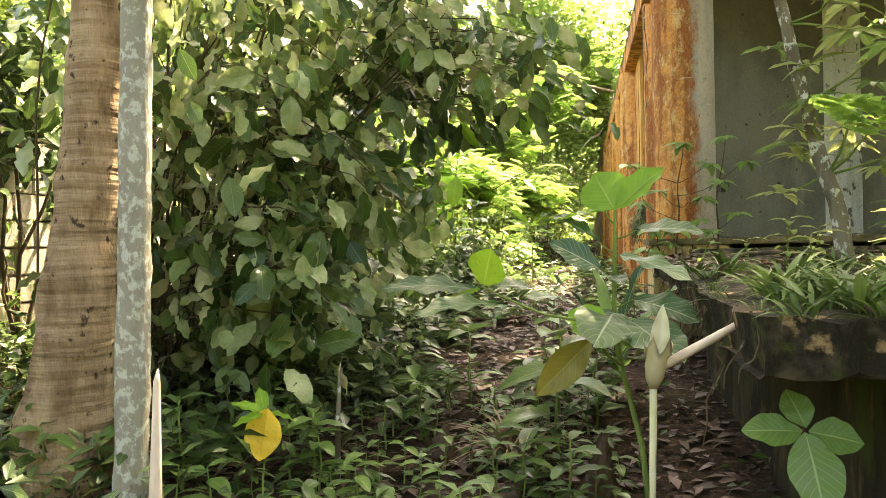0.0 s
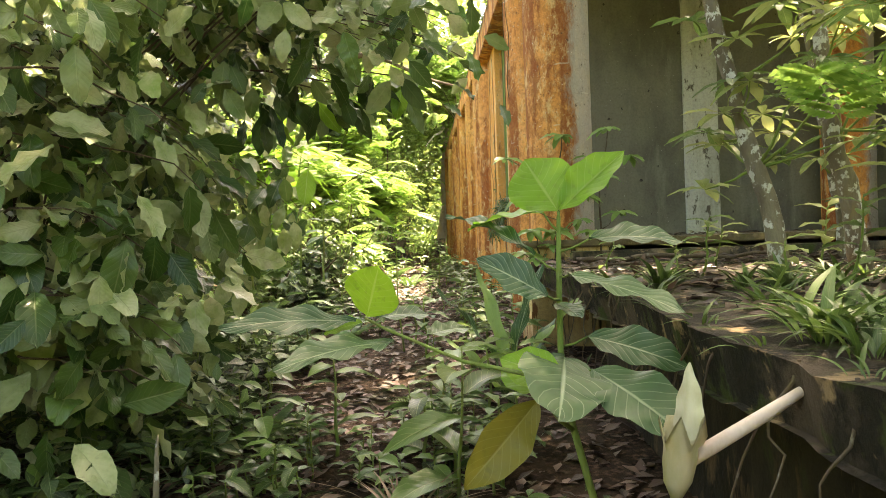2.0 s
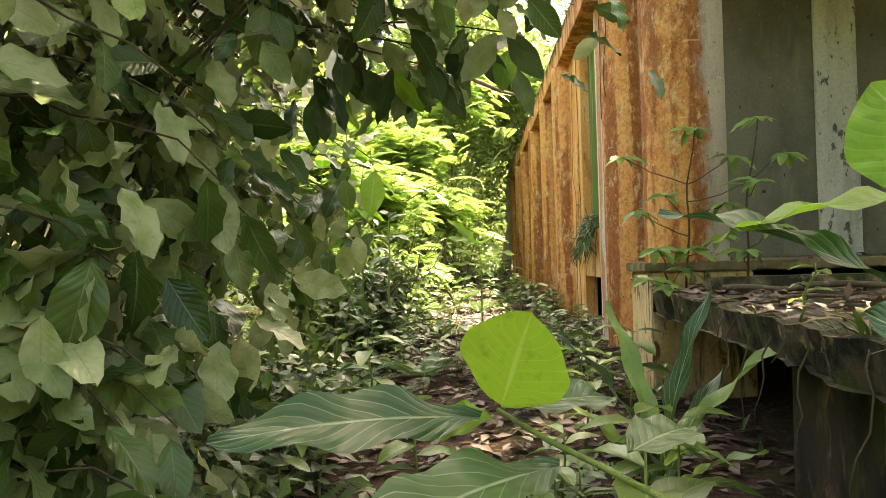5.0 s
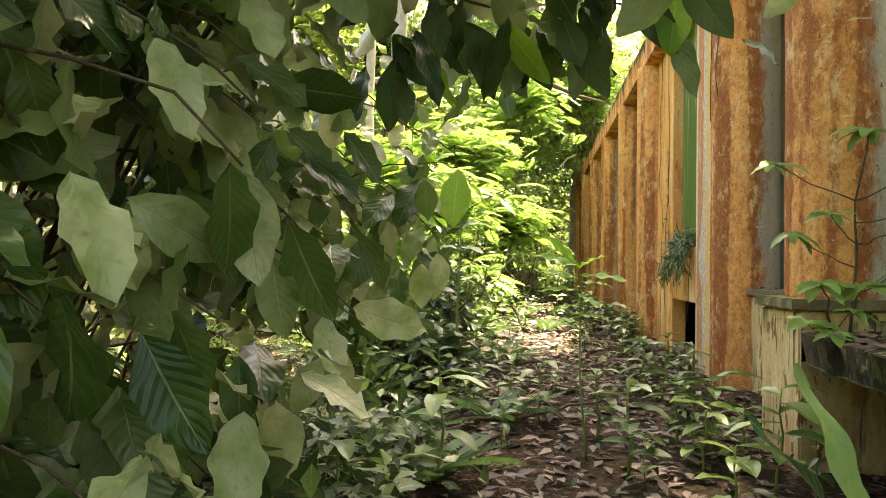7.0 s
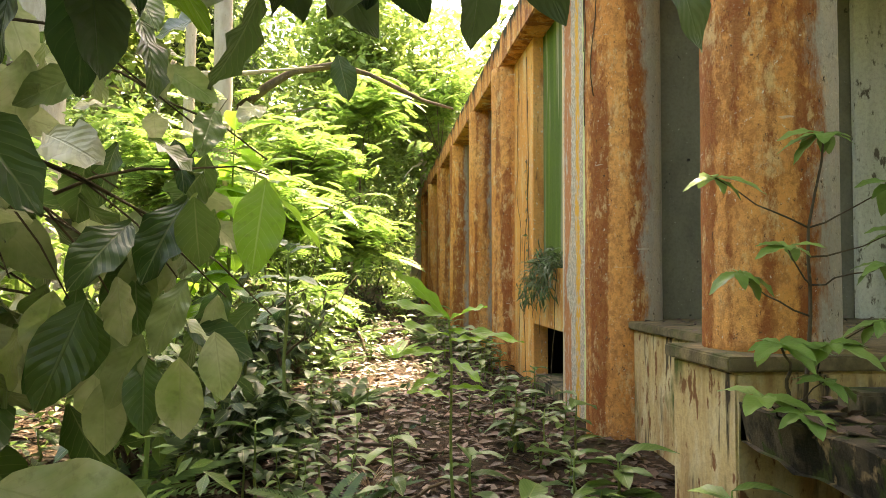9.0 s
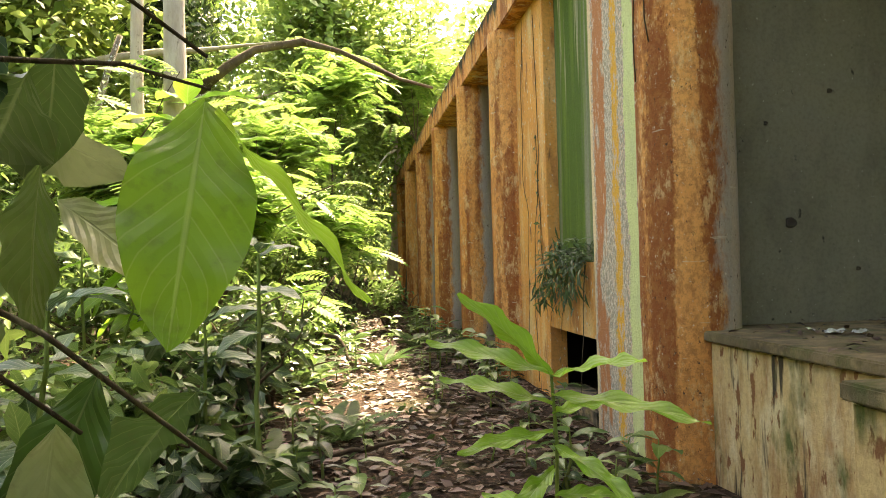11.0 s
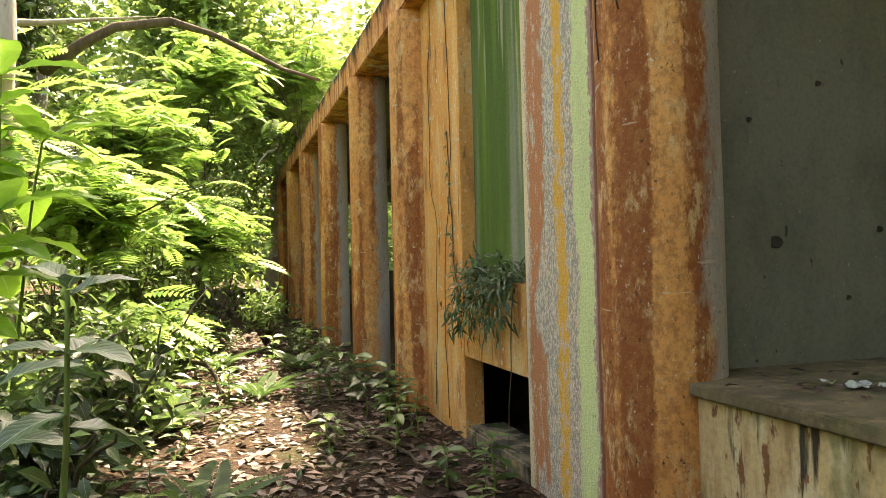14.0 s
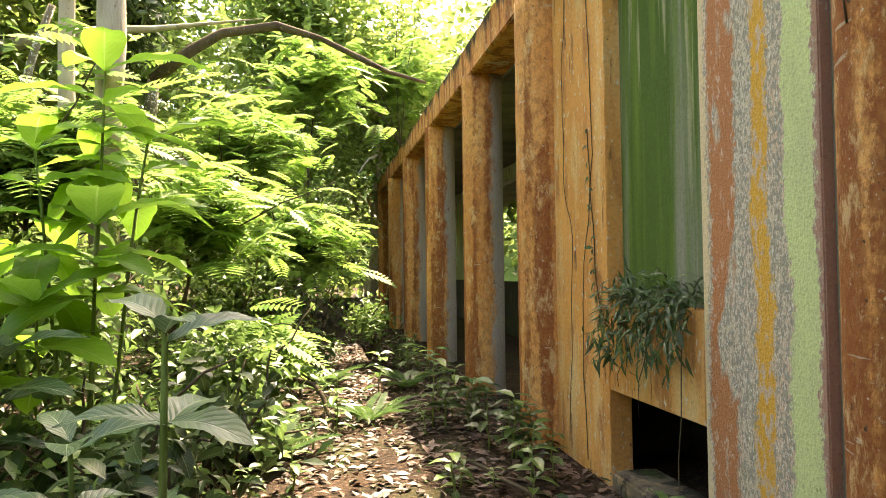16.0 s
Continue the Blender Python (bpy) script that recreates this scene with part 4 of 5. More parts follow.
# aroid flower with its pale rod
def aroid(at):
    x, y, z = at
    g = ground_z(x, y)
    top = thing("aroid_flower", "pale withered aroid flower with a long rod-like spadix", "flower", (x, y, g))
    part("stalk", tube([(x - 0.02, y, g - 0.03), (x - 0.01, y, 0.65), (x, y, z)], [0.010, 0.010, 0.012], 10), SPATHE, top, smooth=True)
    bm = bmesh.new()
    rings = []
    for h, rad in [(0.0, 0.012), (0.03, 0.027), (0.07, 0.033), (0.10, 0.033), (0.125, 0.04), (0.14, 0.046)]:
        rings.append([bm.verts.new((x + h * 0.12 + rad * math.cos(2 * math.pi * k / 16), y + rad * math.sin(2 * math.pi * k / 16), z + h + (0.02 * math.sin(k * 1.9) + 0.014 * math.sin(k * 4.1) if h > 0.11 else 0))) for k in range(16)])
    for a, b in zip(rings, rings[1:]):
        for k in range(16):
            bm.faces.new((a[k], a[(k + 1) % 16], b[(k + 1) % 16], b[k]))
    bmesh.ops.solidify(bm, geom=bm.faces[:], thickness=0.003)
    part("spathe", bm, SPATHE, top, smooth=True)
    leaf_between("hood", (x + 0.012, y - 0.012, z + 0.11), (x + 0.035, y + 0.0, z + 0.265), 0.06, top, SPATHE, (0, -1, 0.1), 0.7, 0.02, 0.35)
    part("spadix", tube([(x + 0.03, y, z + 0.07), (x + 0.07, y, z + 0.095), (x + 0.18, y - 0.01, z + 0.16), (x + 0.291, y - 0.018, z + 0.229)], [0.013, 0.0155, 0.0135, 0.008], 12, 0.06), SPADIX, top, smooth=True)


aroid((0.215, 2.486, 1.068))
for x, y, z, r0, mat, label in ((-1.30, 2.18, 1.165, 0.020, SPADIX, "pale pointed shoot rising from the ground"), (-1.165, 3.53, 0.972, 0.012, GREY_BARK, "thin grey pointed shoot rising from the ground")):
    g = ground_z(x, y)
    ob = part("shoot", tube([(x - 0.03, y, g - 0.03), (x - 0.02, y, g + (z - g) * 0.5), (x - 0.005, y, z - 0.04), (x, y, z)], [r0 * 1.4, r0 * 1.1, r0 * 0.55, 0.002], 12, 0.05), mat, smooth=True)
    tagged(ob, label, "shoot")


# young plants: a stem and whorls of leaves
def seedling(name, label, at, height, count, size, width, mat, seed, category="plant", spread=0.35, group="", lean=(0, 0), up_tilt=0.25, separate=False):
    r = np.random.default_rng(seed)
    x, y = at[0], at[1]
    z = at[2] if len(at) > 2 else ground_z(x, y)
    top = thing(name, label, category, (x, y, z), group)
    pts = bend((x, y, z - 0.02), (x + lean[0], y + lean[1], z + height), 6, 0, 0.04, seed)
    part("stem", tube(pts, np.linspace(0.006 + 0.006 * height, 0.003, 6), 7), GREEN_STEM, top, smooth=True)
    P, W, U, S = [], [], [], []
    for k in range(count):
        t = 1 - spread * 2 * (k / count) ** 1.2 * 0.9
        i = max(0, min(4, int(t * 5)))
        p = np.array(pts[i].lerp(pts[i + 1], min(1, t * 5 - i)))
        a = k * 2.4 + r.uniform(-0.3, 0.3)
        W.append((math.cos(a), math.sin(a), up_tilt + r.uniform(-0.25, 0.3)))
        U.append((r.normal() * 0.15, r.normal() * 0.15, 1))
        P.append(p)
        S.append(size * r.uniform(0.7, 1.15))
    form = leaf_form(9 if separate else 6, width, 0.3, 0.35, 0.02, 0.5, 0.3, 2)
    if separate:
        for p, w_, u_, s_ in zip(P, W, U, S):
            put("leaf", scatter("leaf", form, [p], [w_], [u_], [s_]), mat, top)
    else:
        put("foliage", scatter("foliage", form, P, W, U, S), mat, top)
    return top


def bright_seedling():
    """The seedling in the middle of the path, with long bright leaves."""
    x, y = -0.49, 7.33
    g = ground_z(x, y)
    top = thing("path_seedling", "slender seedling with long bright green leaves in the path", "plant", (x, y, g))
    part("stem", tube(bend((x + 0.05, y, g - 0.02), (x, y, 1.685), 8, 0, 0.05, 3), np.linspace(0.008, 0.0035, 8), 8), GREEN_STEM, top, smooth=True)
    for tip, width, z0, face in (((-0.70, 7.27, 1.875), 0.085, 1.685, (0.5, -0.6, 0.6)), ((-0.385, 7.06, 1.745), 0.07, 1.68, (0, -0.6, 0.9)), ((-0.765, 7.45, 1.755), 0.065, 1.685, (0, -0.5, 1)), ((-0.245, 7.08, 1.61), 0.06, 1.64, (0, -0.5, 1)),
                                 ((-0.73, 7.5, 1.66), 0.055, 1.62, (0, -0.5, 1)), ((-0.28, 7.5, 1.58), 0.055, 1.60, (0, -0.4, 1)), ((-0.72, 7.2, 1.55), 0.05, 1.56, (0, -0.5, 1)), ((-0.40, 7.05, 1.47), 0.05, 1.53, (0, -0.4, 1)), ((-0.66, 7.05, 1.44), 0.05, 1.48, (0, -0.4, 1)), ((-0.32, 7.35, 1.40), 0.05, 1.42, (0, -0.4, 1)), ((-0.63, 7.5, 1.38), 0.05, 1.38, (0, -0.4, 1))):
        leaf_between("leaf", (x, y, z0), tip, width, top, LIT_LEAF, face, 0.25, 0.12)


bright_seedling()
# tall leafy shrubs with whorls of large leaves
def whorl_shrub(x, y, levels, seed, mat, size):
    r = np.random.default_rng(seed)
    g = ground_z(x, y)
    top = thing("leafy_shrub", "tall young shrub with whorls of large bright leaves", "shrub", (x, y, g), "tall young shrubs")
    for k, (dx, dy, h, n) in enumerate(levels):
        end = (x + dx, y + dy, g + h)
        part("stem", tube(bend((x + dx * 0.2, y + dy * 0.2, g - 0.03), end, 7, 0, 0.06, seed + k), np.linspace(0.016, 0.007, 7), 8), GREEN_STEM, top, smooth=True)
        for q in range(n):
            a = q * 2.4 + r.uniform(-0.3, 0.3)
            low = 0.2 * (q // 3) + r.uniform(-0.03, 0.03)
            way = (math.cos(a), math.sin(a), 0.75 - 0.32 * (q // 3) + r.uniform(-0.15, 0.15))
            base = np.array(end) - np.array((dx * 0.3, dy * 0.3, 1)) * low
            put("leaf", scatter("leaf", leaf_form(10, r.uniform(0.4, 0.48), 0.25, 0.45, 0.02, 0.5, 0.2, 3), [base], [way], [(0, -0.2, 1)], [size * r.uniform(0.65, 1.1)]), mat, top)


whorl_shrub(-2.35, 12.2, ((0.1, 0.1, 2.7, 12), (-0.25, 0.0, 2.2, 14), (0.15, -0.25, 1.75, 9), (-0.5, 0.2, 1.5, 10), (0.3, 0.3, 2.3, 10), (-0.1, -0.4, 1.3, 10)), 41, LIT_LEAF, 0.62)
whorl_shrub(-2.75, 11.2, ((0.0, 0.0, 1.5, 10), (0.35, 0.1, 1.1, 9)), 45, BIG_LEAF, 0.45)
whorl_shrub(-1.75, 9.9, ((0.05, 0.0, 1.0, 9), (-0.3, 0.2, 0.75, 9)), 47, BIG_LEAF, 0.30)
whorl_shrub(-1.9, 8.2, ((0.0, 0.1, 1.15, 10), (-0.25, 0.0, 0.8, 8)), 49, BIG_LEAF, 0.28)
whorl_shrub(-1.35, 9.3, ((0.0, 0.1, 1.35, 9),), 50, BIG_LEAF, 0.3)
def column_weed(root, crown, tips, seed):
    """A woody weed: a main stem, thin side branches and a whorl of toothed leaves on every tip."""
    r = np.random.default_rng(seed)
    top = thing("column_weed", "branching leafy weed growing up beside the column", "plant", root, "weeds beside the column")
    main = bend(root, crown, 10, 0, 0.07, seed)
    part("stem", tube(main, np.linspace(0.009, 0.004, 10), 8), TWIG, top, smooth=True)
    for k, tip in enumerate((crown, *tips)):
        if k:
            start = min(main, key=lambda q: abs(q.z - (tip[2] - 0.12)))
            part("side_branch", tube(bend(start, tip, 6, 0.02, 0.04, seed * 9 + k), np.linspace(0.004, 0.002, 6), 6), TWIG, top, smooth=True)
        for q in range(9 if k == 0 else 7):
            a = q * 0.95 + r.uniform(0, 1.2)
            way = (math.cos(a), math.sin(a) - 0.25, r.uniform(-0.45, 0.3))
            put("leaf", scatter("leaf", leaf_form(9, r.uniform(0.38, 0.5), 0.25, 0.3, 0.02, 0.45, 0.4, 2), [tip], [way], [(0, -0.3, 1)], [r.uniform(0.10, 0.2)]), WEED_LEAF, top)


WEED_LEAF = leafy("weed_leaf", (0.12, 0.23, 0.05), (0.20, 0.31, 0.08), 0.35, 0.38, (0.20, 0.30, 0.08), 0.35, islands=False)
column_weed((0.84, 7.12, 1.36), (0.92, 7.1, 2.40), ((0.44, 7.0, 2.21), (0.68, 6.95, 1.96), (0.52, 7.0, 1.87), (1.12, 7.0, 2.2), (1.05, 6.95, 1.9), (0.80, 6.9, 1.62), (1.22, 7.1, 2.03), (1.0, 6.9, 1.70)), 51)
column_weed((0.70, 6.98, 1.36), (0.62, 6.9, 1.62), ((0.55, 6.9, 1.44), (0.75, 6.85, 1.50), (0.64, 6.8, 1.40)), 53)
column_weed((1.18, 6.98, 1.36), (1.25, 6.9, 2.42), ((1.2, 6.8, 2.02), (1.32, 6.9, 1.75), (1.1, 6.8, 1.6), (1.42, 6.95, 2.2)), 55)
for k, (x, y, h, c, s) in enumerate(((0.30, 7.7, 0.42, 9, 0.26), (0.42, 6.9, 0.5, 9, 0.26), (0.15, 7.2, 0.35, 9, 0.22), (0.55, 9.6, 0.3, 9, 0.2), (0.2, 5.0, 0.5, 8, 0.26), (0.05, 6.3, 0.4, 8, 0.24), (0.3, 14.9, 0.5, 10, 0.24), (-0.3, 16.6, 0.5, 10, 0.24), (-1.85, 4.05, 0.35, 8, 0.17), (-0.15, 4.0, 0.75, 8, 0.34), (0.05, 14.6, 0.75, 9, 0.26), (0.25, 9.0, 0.35, 8, 0.2), (0.45, 12.7, 0.4, 10, 0.2), (0.5, 13.4, 0.5, 10, 0.22), (-1.3, 5.9, 0.4, 8, 0.2))):
    seedling("broadleaf_seedling", "broad-leaved seedling on the forest floor", (x, y), h, c, s, 0.42, BUSH_LEAF, 70 + k, "plant", 0.45, "broadleaf seedlings", (0.03, 0.02), 0.25)
wide = thing("broadleaf_seedling", "seedling with four very broad leaves against the terrace wall", "plant", (0.58, 2.16, ground_z(0.58, 2.16)), "broadleaf seedlings")
part("stem", tube(bend((0.58, 2.16, ground_z(0.58, 2.16) - 0.02), (0.56, 2.14, 1.02), 6, 0, 0.03, 8), np.linspace(0.008, 0.004, 6), 8), GREEN_STEM, wide, smooth=True)
for base, tip, width in (((0.56, 2.13, 1.03), (0.57, 2.0, 0.85), 0.14), ((0.555, 2.14, 1.03), (0.40, 2.1, 1.03), 0.10), ((0.565, 2.14, 1.04), (0.53, 2.2, 1.13), 0.09), ((0.57, 2.14, 1.03), (0.70, 2.12, 1.0), 0.11)):
    leaf_between("leaf", base, tip, width, wide, BUSH_LEAF, (0, -0.75, 0.7), 0.15, 0.1)
yl = thing("yellowing_seedling", "small seedling with one large yellow leaf", "plant", (-1.36, 3.04, ground_z(-1.36, 3.04)))
leaf_between("blade", (-1.31, 3.0, 0.86), (-1.335, 2.96, 0.645), 0.165, yl, YELLOW, (0.2, -1, 0.35), 0.1, 0.02)
part("stalk", tube(bend((-1.36, 3.04, ground_z(-1.36, 3.04) - 0.02), (-1.31, 3.0, 0.87), 6, 0, 0.03, 3), np.linspace(0.005, 0.003, 6), 6), GREEN_STEM, yl, smooth=True)
for tip in ((-1.47, 2.98, 0.88), (-1.42, 2.9, 0.80), (-1.22, 3.1, 0.78), (-1.40, 3.1, 0.93)):
    leaf_between("leaf", (-1.32, 3.0, 0.84), tip, 0.06, yl, LIT_LEAF, (0, -0.4, 1), 0.2, 0.15)


def palm_sheath(x, y, h, seed):
    """The dry split foot of a fallen palm frond, standing on end."""
    g = ground_z(x, y)
    bm = bmesh.new()
    rows = []
    for j in range(13):
        t = j / 12
        half = 0.11 * (1 - t) ** 1.4 + 0.018
        rows.append([bm.verts.new((x + half * u + 0.03 * t * t + 0.012 * noise.noise(Vector((u * 3, t * 6, seed))), y + 0.05 * u * u * (1 - t) + 0.02 * noise.noise(Vector((u * 4, t * 5, seed + 3))), g - 0.02 + h * t + 0.015 * noise.noise(Vector((u * 9, 0, seed))))) for u in np.linspace(-1, 1, 9)])
    for a, b in zip(rows, rows[1:]):
        for k in range(8):
            bm.faces.new((a[k], a[k + 1], b[k + 1], b[k]))
    bmesh.ops.solidify(bm, geom=bm.faces[:], thickness=0.012)
    tagged(part("palm_sheath", bm, SHEATH, smooth=True), "dry grey-brown palm sheath standing in leaf litter", "debris", "dry palm sheaths")


SHEATH = bark("dry_sheath", (0.20, 0.14, 0.10), (0.11, 0.075, 0.055), (0.30, 0.24, 0.19), 0.55, 0.65, 14.0)
palm_sheath(0.055, 3.35, 0.34, 1)
palm_sheath(-0.75, 3.9, 0.2, 2)


# small trees on the terrace, with whorls of pale leaves
def terrace_tree(base, mid, end, seed, r0):
    r = np.random.default_rng(seed)
    top = thing("small_tree", "small crooked tree with grey lichened bark and pale leaf whorls", "tree", base, "small trees on the terrace")
    pts = bend(base, mid, 8, 0, 0.06, seed)[:-1] + bend(mid, end, 8, 0, 0.06, seed + 1)
    part("trunk", tube(pts, np.linspace(r0, r0 * 0.45, len(pts)), 12, 0.25), GREY_BARK, top, smooth=True)
    for k in range(24):
        i = r.integers(4, len(pts) - 1)
        tip = np.array(pts[i]) + np.array((r.uniform(-0.3, 0.55), r.uniform(-0.45, 0.35), r.uniform(-0.15, 0.45)))
        limb = bend(pts[i], tip, 5, 0, 0.05, seed * 30 + k)
        part("limb", tube(limb, np.linspace(0.009, 0.003, 5), 6), GREEN_STEM, top, smooth=True)
        n = 8
        a = np.arange(n) * 2.4
        W = np.stack([np.cos(a), np.sin(a), r.uniform(-0.25, 0.5, n)], 1)
        put("leaf_whorl", scatter("leaf_whorl", leaf_form(5, 0.3, 0.3, 0.3, 0.02, 0.55, 0.3, 1), [tip] * n, W, [(0, 0, 1)] * n, r.uniform(0.13, 0.25, n)), PALE_LEAF if k % 3 else BUSH_LEAF, top)


terrace_tree((1.45, 4.5, 1.33), (1.27, 4.62, 2.3), (0.95, 4.75, 3.9), 81, 0.05)
terrace_tree((1.95, 4.7, 1.33), (1.80, 4.75, 2.4), (1.75, 4.9, 4.2), 82, 0.055)
terrace_tree((1.9, 3.6, 1.33), (1.7, 3.7, 1.9), (1.6, 3.6, 2.7), 83, 0.02)
terrace_tree((2.6, 6.0, 1.33), (2.5, 6.0, 2.2), (2.4, 6.2, 3.4), 84, 0.03)
for k in range(4):
    me = scatter("frond", FROND, [(1.45 + 0.1 * k, 4.0 + 0.15 * k, 2.0 + 0.05 * k)], [(-0.3 + 0.4 * k, -0.4 + 0.2 * k, 0.25)], [(0, -0.2, 1)], [0.5])
    tagged(put("fern_frond", me, FEATHER), "feathery compound leaf on the terrace", "frond", "feathery leaves on the terrace")

# grass on the terrace, hanging tuft in the niche
rg = np.random.default_rng(9)


def tuft(name, label, at, n, length, width, hang=0.0, seed=0, mat=GRASS, group="", radius=0.06):
    r = np.random.default_rng(seed)
    top = thing(name, label, "grass", at, group)
    a = r.uniform(0, 2 * math.pi, n)
    P = np.array(at) + np.stack([np.cos(a) * r.uniform(0, radius, n), np.sin(a) * r.uniform(0, radius, n), np.zeros(n)], 1)
    W = np.stack([np.cos(a) * r.uniform(0.15, 0.7, n), np.sin(a) * r.uniform(0.15, 0.7, n), r.uniform(0.6, 1.5, n) - hang], 1)
    put("fern_mass" if hang else "grass_mass", scatter("grass_mass", leaf_form(6, width, 0.4, 0.7, 0.0, 0.4, 0.4), P, W, [(0, 0, 1)] * n, r.uniform(0.6, 1.2, n) * length), mat, top)


for k in range(170):
    x, y = float(rg.uniform(0.58, 2.8)), float(rg.uniform(2.3, 4.6) if k % 3 == 0 else rg.uniform(2.07, 2.75))
    tuft("grass_tuft", "broad-bladed grass tuft on the terrace slab", (x, y, 1.335), 15, rg.uniform(0.11, 0.2), 0.13, 0, 100 + k, GRASS, "grass on the terrace")
for k, (x, y, h, c, size) in enumerate(((1.3, 2.95, 0.4, 9, 0.24), (1.65, 3.3, 0.5, 10, 0.26), (1.05, 2.75, 0.25, 8, 0.17), (1.5, 4.05, 0.35, 9, 0.22), (2.1, 3.0, 0.5, 10, 0.26), (0.95, 3.6, 0.2, 7, 0.14), (1.2, 4.9, 0.3, 8, 0.18), (0.85, 4.4, 0.18, 7, 0.12), (2.0, 5.2, 0.35, 9, 0.2), (0.8, 5.3, 0.2, 7, 0.13), (1.6, 5.7, 0.25, 8, 0.16), (2.5, 4.2, 0.45, 9, 0.24))):
    seedling("terrace_weed", "pale-leaved weed rooted in litter on the terrace", (x, y, 1.345), h, c, size, 0.34, PALE_LEAF if k % 3 else BUSH_LEAF, 330 + k, "plant", 0.45, "weeds on the terrace", (0.04, -0.03), 0.35, True)
def niche_fern(y, seed):
    """A drooping clump rooted on the sill and spilling over its edge."""
    r = np.random.default_rng(seed)
    top = thing("hanging_fern", "dark green fern clump drooping over the niche sill", "fern", (1.02, y, 1.93), "ferns on the niche sill")
    n = 95
    t = r.random(n) ** 0.8
    P = np.stack([1.04 - 0.2 * t + r.normal(size=n) * 0.035, y + r.normal(size=n) * 0.06, 2.0 + 0.08 * np.sin(t * 3.1) - 0.36 * t ** 1.6 + r.normal(size=n) * 0.05], 1)
    W = np.stack([-0.5 + r.normal(size=n) * 0.5, r.normal(size=n) * 0.7, 0.5 - 1.3 * t + r.normal(size=n) * 0.5], 1)
    stuff("frond_mass", scatter("frond_mass", leaf_form(4, 0.17, 0.3, 0.4, 0.0, 0.45, 0.3), P, W, r.normal(size=(n, 3)) * 0.4 + np.array((-0.5, 0, 1.0)), r.uniform(0.06, 0.14, n)), DARK_LEAF if seed % 3 else FERN, top)


for k in range(9):
    niche_fern(11.38 + 0.125 * k, 200 + k)


def strap_plant(x, y):
    """A rosette of long arching leaves round a short stem."""
    g = ground_z(x, y)
    top = thing("strap_plant", "plant with long arching strap-shaped green leaves beside the terrace", "plant", (x, y, g))
    part("stem", tube([(x, y, g - 0.03), (x, y, g + 0.3)], [0.02, 0.012], 8), GREEN_STEM, top, smooth=True)
    for k, (dx, dy, dz, z0, w) in enumerate(((-0.30, -0.15, 0.62, 0.25, 0.10), (0.42, -0.25, 0.62, 0.28, 0.10), (0.10, -0.1, 0.72, 0.3, 0.09), (-0.12, 0.2, 0.66, 0.3, 0.09), (0.30, 0.15, 0.45, 0.2, 0.09), (-0.34, 0.1, 0.35, 0.18, 0.09), (-0.18, -0.35, 0.30, 0.15, 0.08), (0.25, -0.38, 0.28, 0.15, 0.08))):
        leaf_between("leaf", (x, y, g + z0 * 0.7), (x + dx, y + dy, g + z0 + dz), w, top, WEED_LEAF if k % 2 else BIG_LEAF, (-dx, -dy - 0.3, 0.8), 0.3, 0.25)


strap_plant(0.22, 5.3)


# dry vines on the ochre wall and piers
def vine(points, r0, leafless=True, seed=0):
    top = thing("vine", "thin dry vine clinging to the plaster", "vine", points[0], "vines on the wall")
    fine = []
    for a, b in zip(points, points[1:]):
        fine += bend(a, b, 8, 0, 0.045, seed + len(fine))[:-1]
    fine = [Vector((min(p.x, points[0][0]), p.y, p.z)) for p in fine] + [Vector(points[-1])]
    part("stem", tube(fine, [r0] * len(fine), 5), TWIG, top, smooth=True)
    if not leafless:
        r = np.random.default_rng(seed)
        n = 40
        i = r.integers(0, len(fine), n)
        P = np.array([fine[j] for j in i]) + np.array((-0.01, 0, 0))
        put("foliage", scatter("foliage", SMALL, P, np.stack([np.full(n, -0.3), r.normal(size=n), -0.8 + r.normal(size=n) * 0.5], 1), [(-1, 0, 0.3)] * n, r.uniform(0.04, 0.09, n)), DARK_LEAF, top)


vine([(FX - 0.006, 12.95, 0.75), (FX - 0.006, 13.0, 1.9), (FX - 0.006, 12.75, 3.0), (FX - 0.006, 12.85, 4.4)], 0.0035, True, 1)
vine([(FX - 0.006, 13.35, 0.8), (FX - 0.006, 13.2, 2.4), (FX - 0.006, 13.4, 3.4), (FX - 0.006, 13.3, 4.5)], 0.003, True, 2)
vine([(FX - 0.006, 12.62, 1.8), (FX - 0.006, 12.75, 2.4), (FX - 0.006, 12.85, 3.2)], 0.004, False, 3)
vine([(FX - 0.006, 13.75, 1.2), (FX - 0.006, 13.72, 2.4), (FX - 0.006, 13.85, 4.4)], 0.004, True, 5)


def hanging_root(x, y, z, length, seed):
    ob = part("hanging_root", tube(bend((x + 0.05, y, z), (x - 0.03, y - 0.02, z - length), 7, 0, 0.07, seed), np.linspace(0.0045, 0.002, 7), 6, 0.2), TWIG, smooth=True)
    tagged(ob, "thin root hanging over the slab's edge", "root", "roots on the terrace edge")


re_ = np.random.default_rng(44)
for k in range(20):
    y = 2.1 + 0.19 * k
    x = float(np.interp(y, [2.0, 2.9, 4.1, 7.3], [0.44, 0.43, 0.55, 0.64]))
    hanging_root(x - 0.02, y, 1.33, re_.uniform(0.12, 0.5), 400 + k)
    if k % 2:
        tuft("edge_grass", "grass drooping over the broken slab edge", (x + 0.05, y, 1.325), 9, 0.10, 0.10, 0.3, 420 + k, GRASS, "grass on the terrace edge")
for k in range(10):
    x = 0.55 + 0.2 * k
    tuft("edge_grass", "grass drooping over the broken slab edge", (x, 2.1, 1.325), 14, 0.12, 0.12, 0.15, 450 + k, GRASS, "grass on the terrace edge")
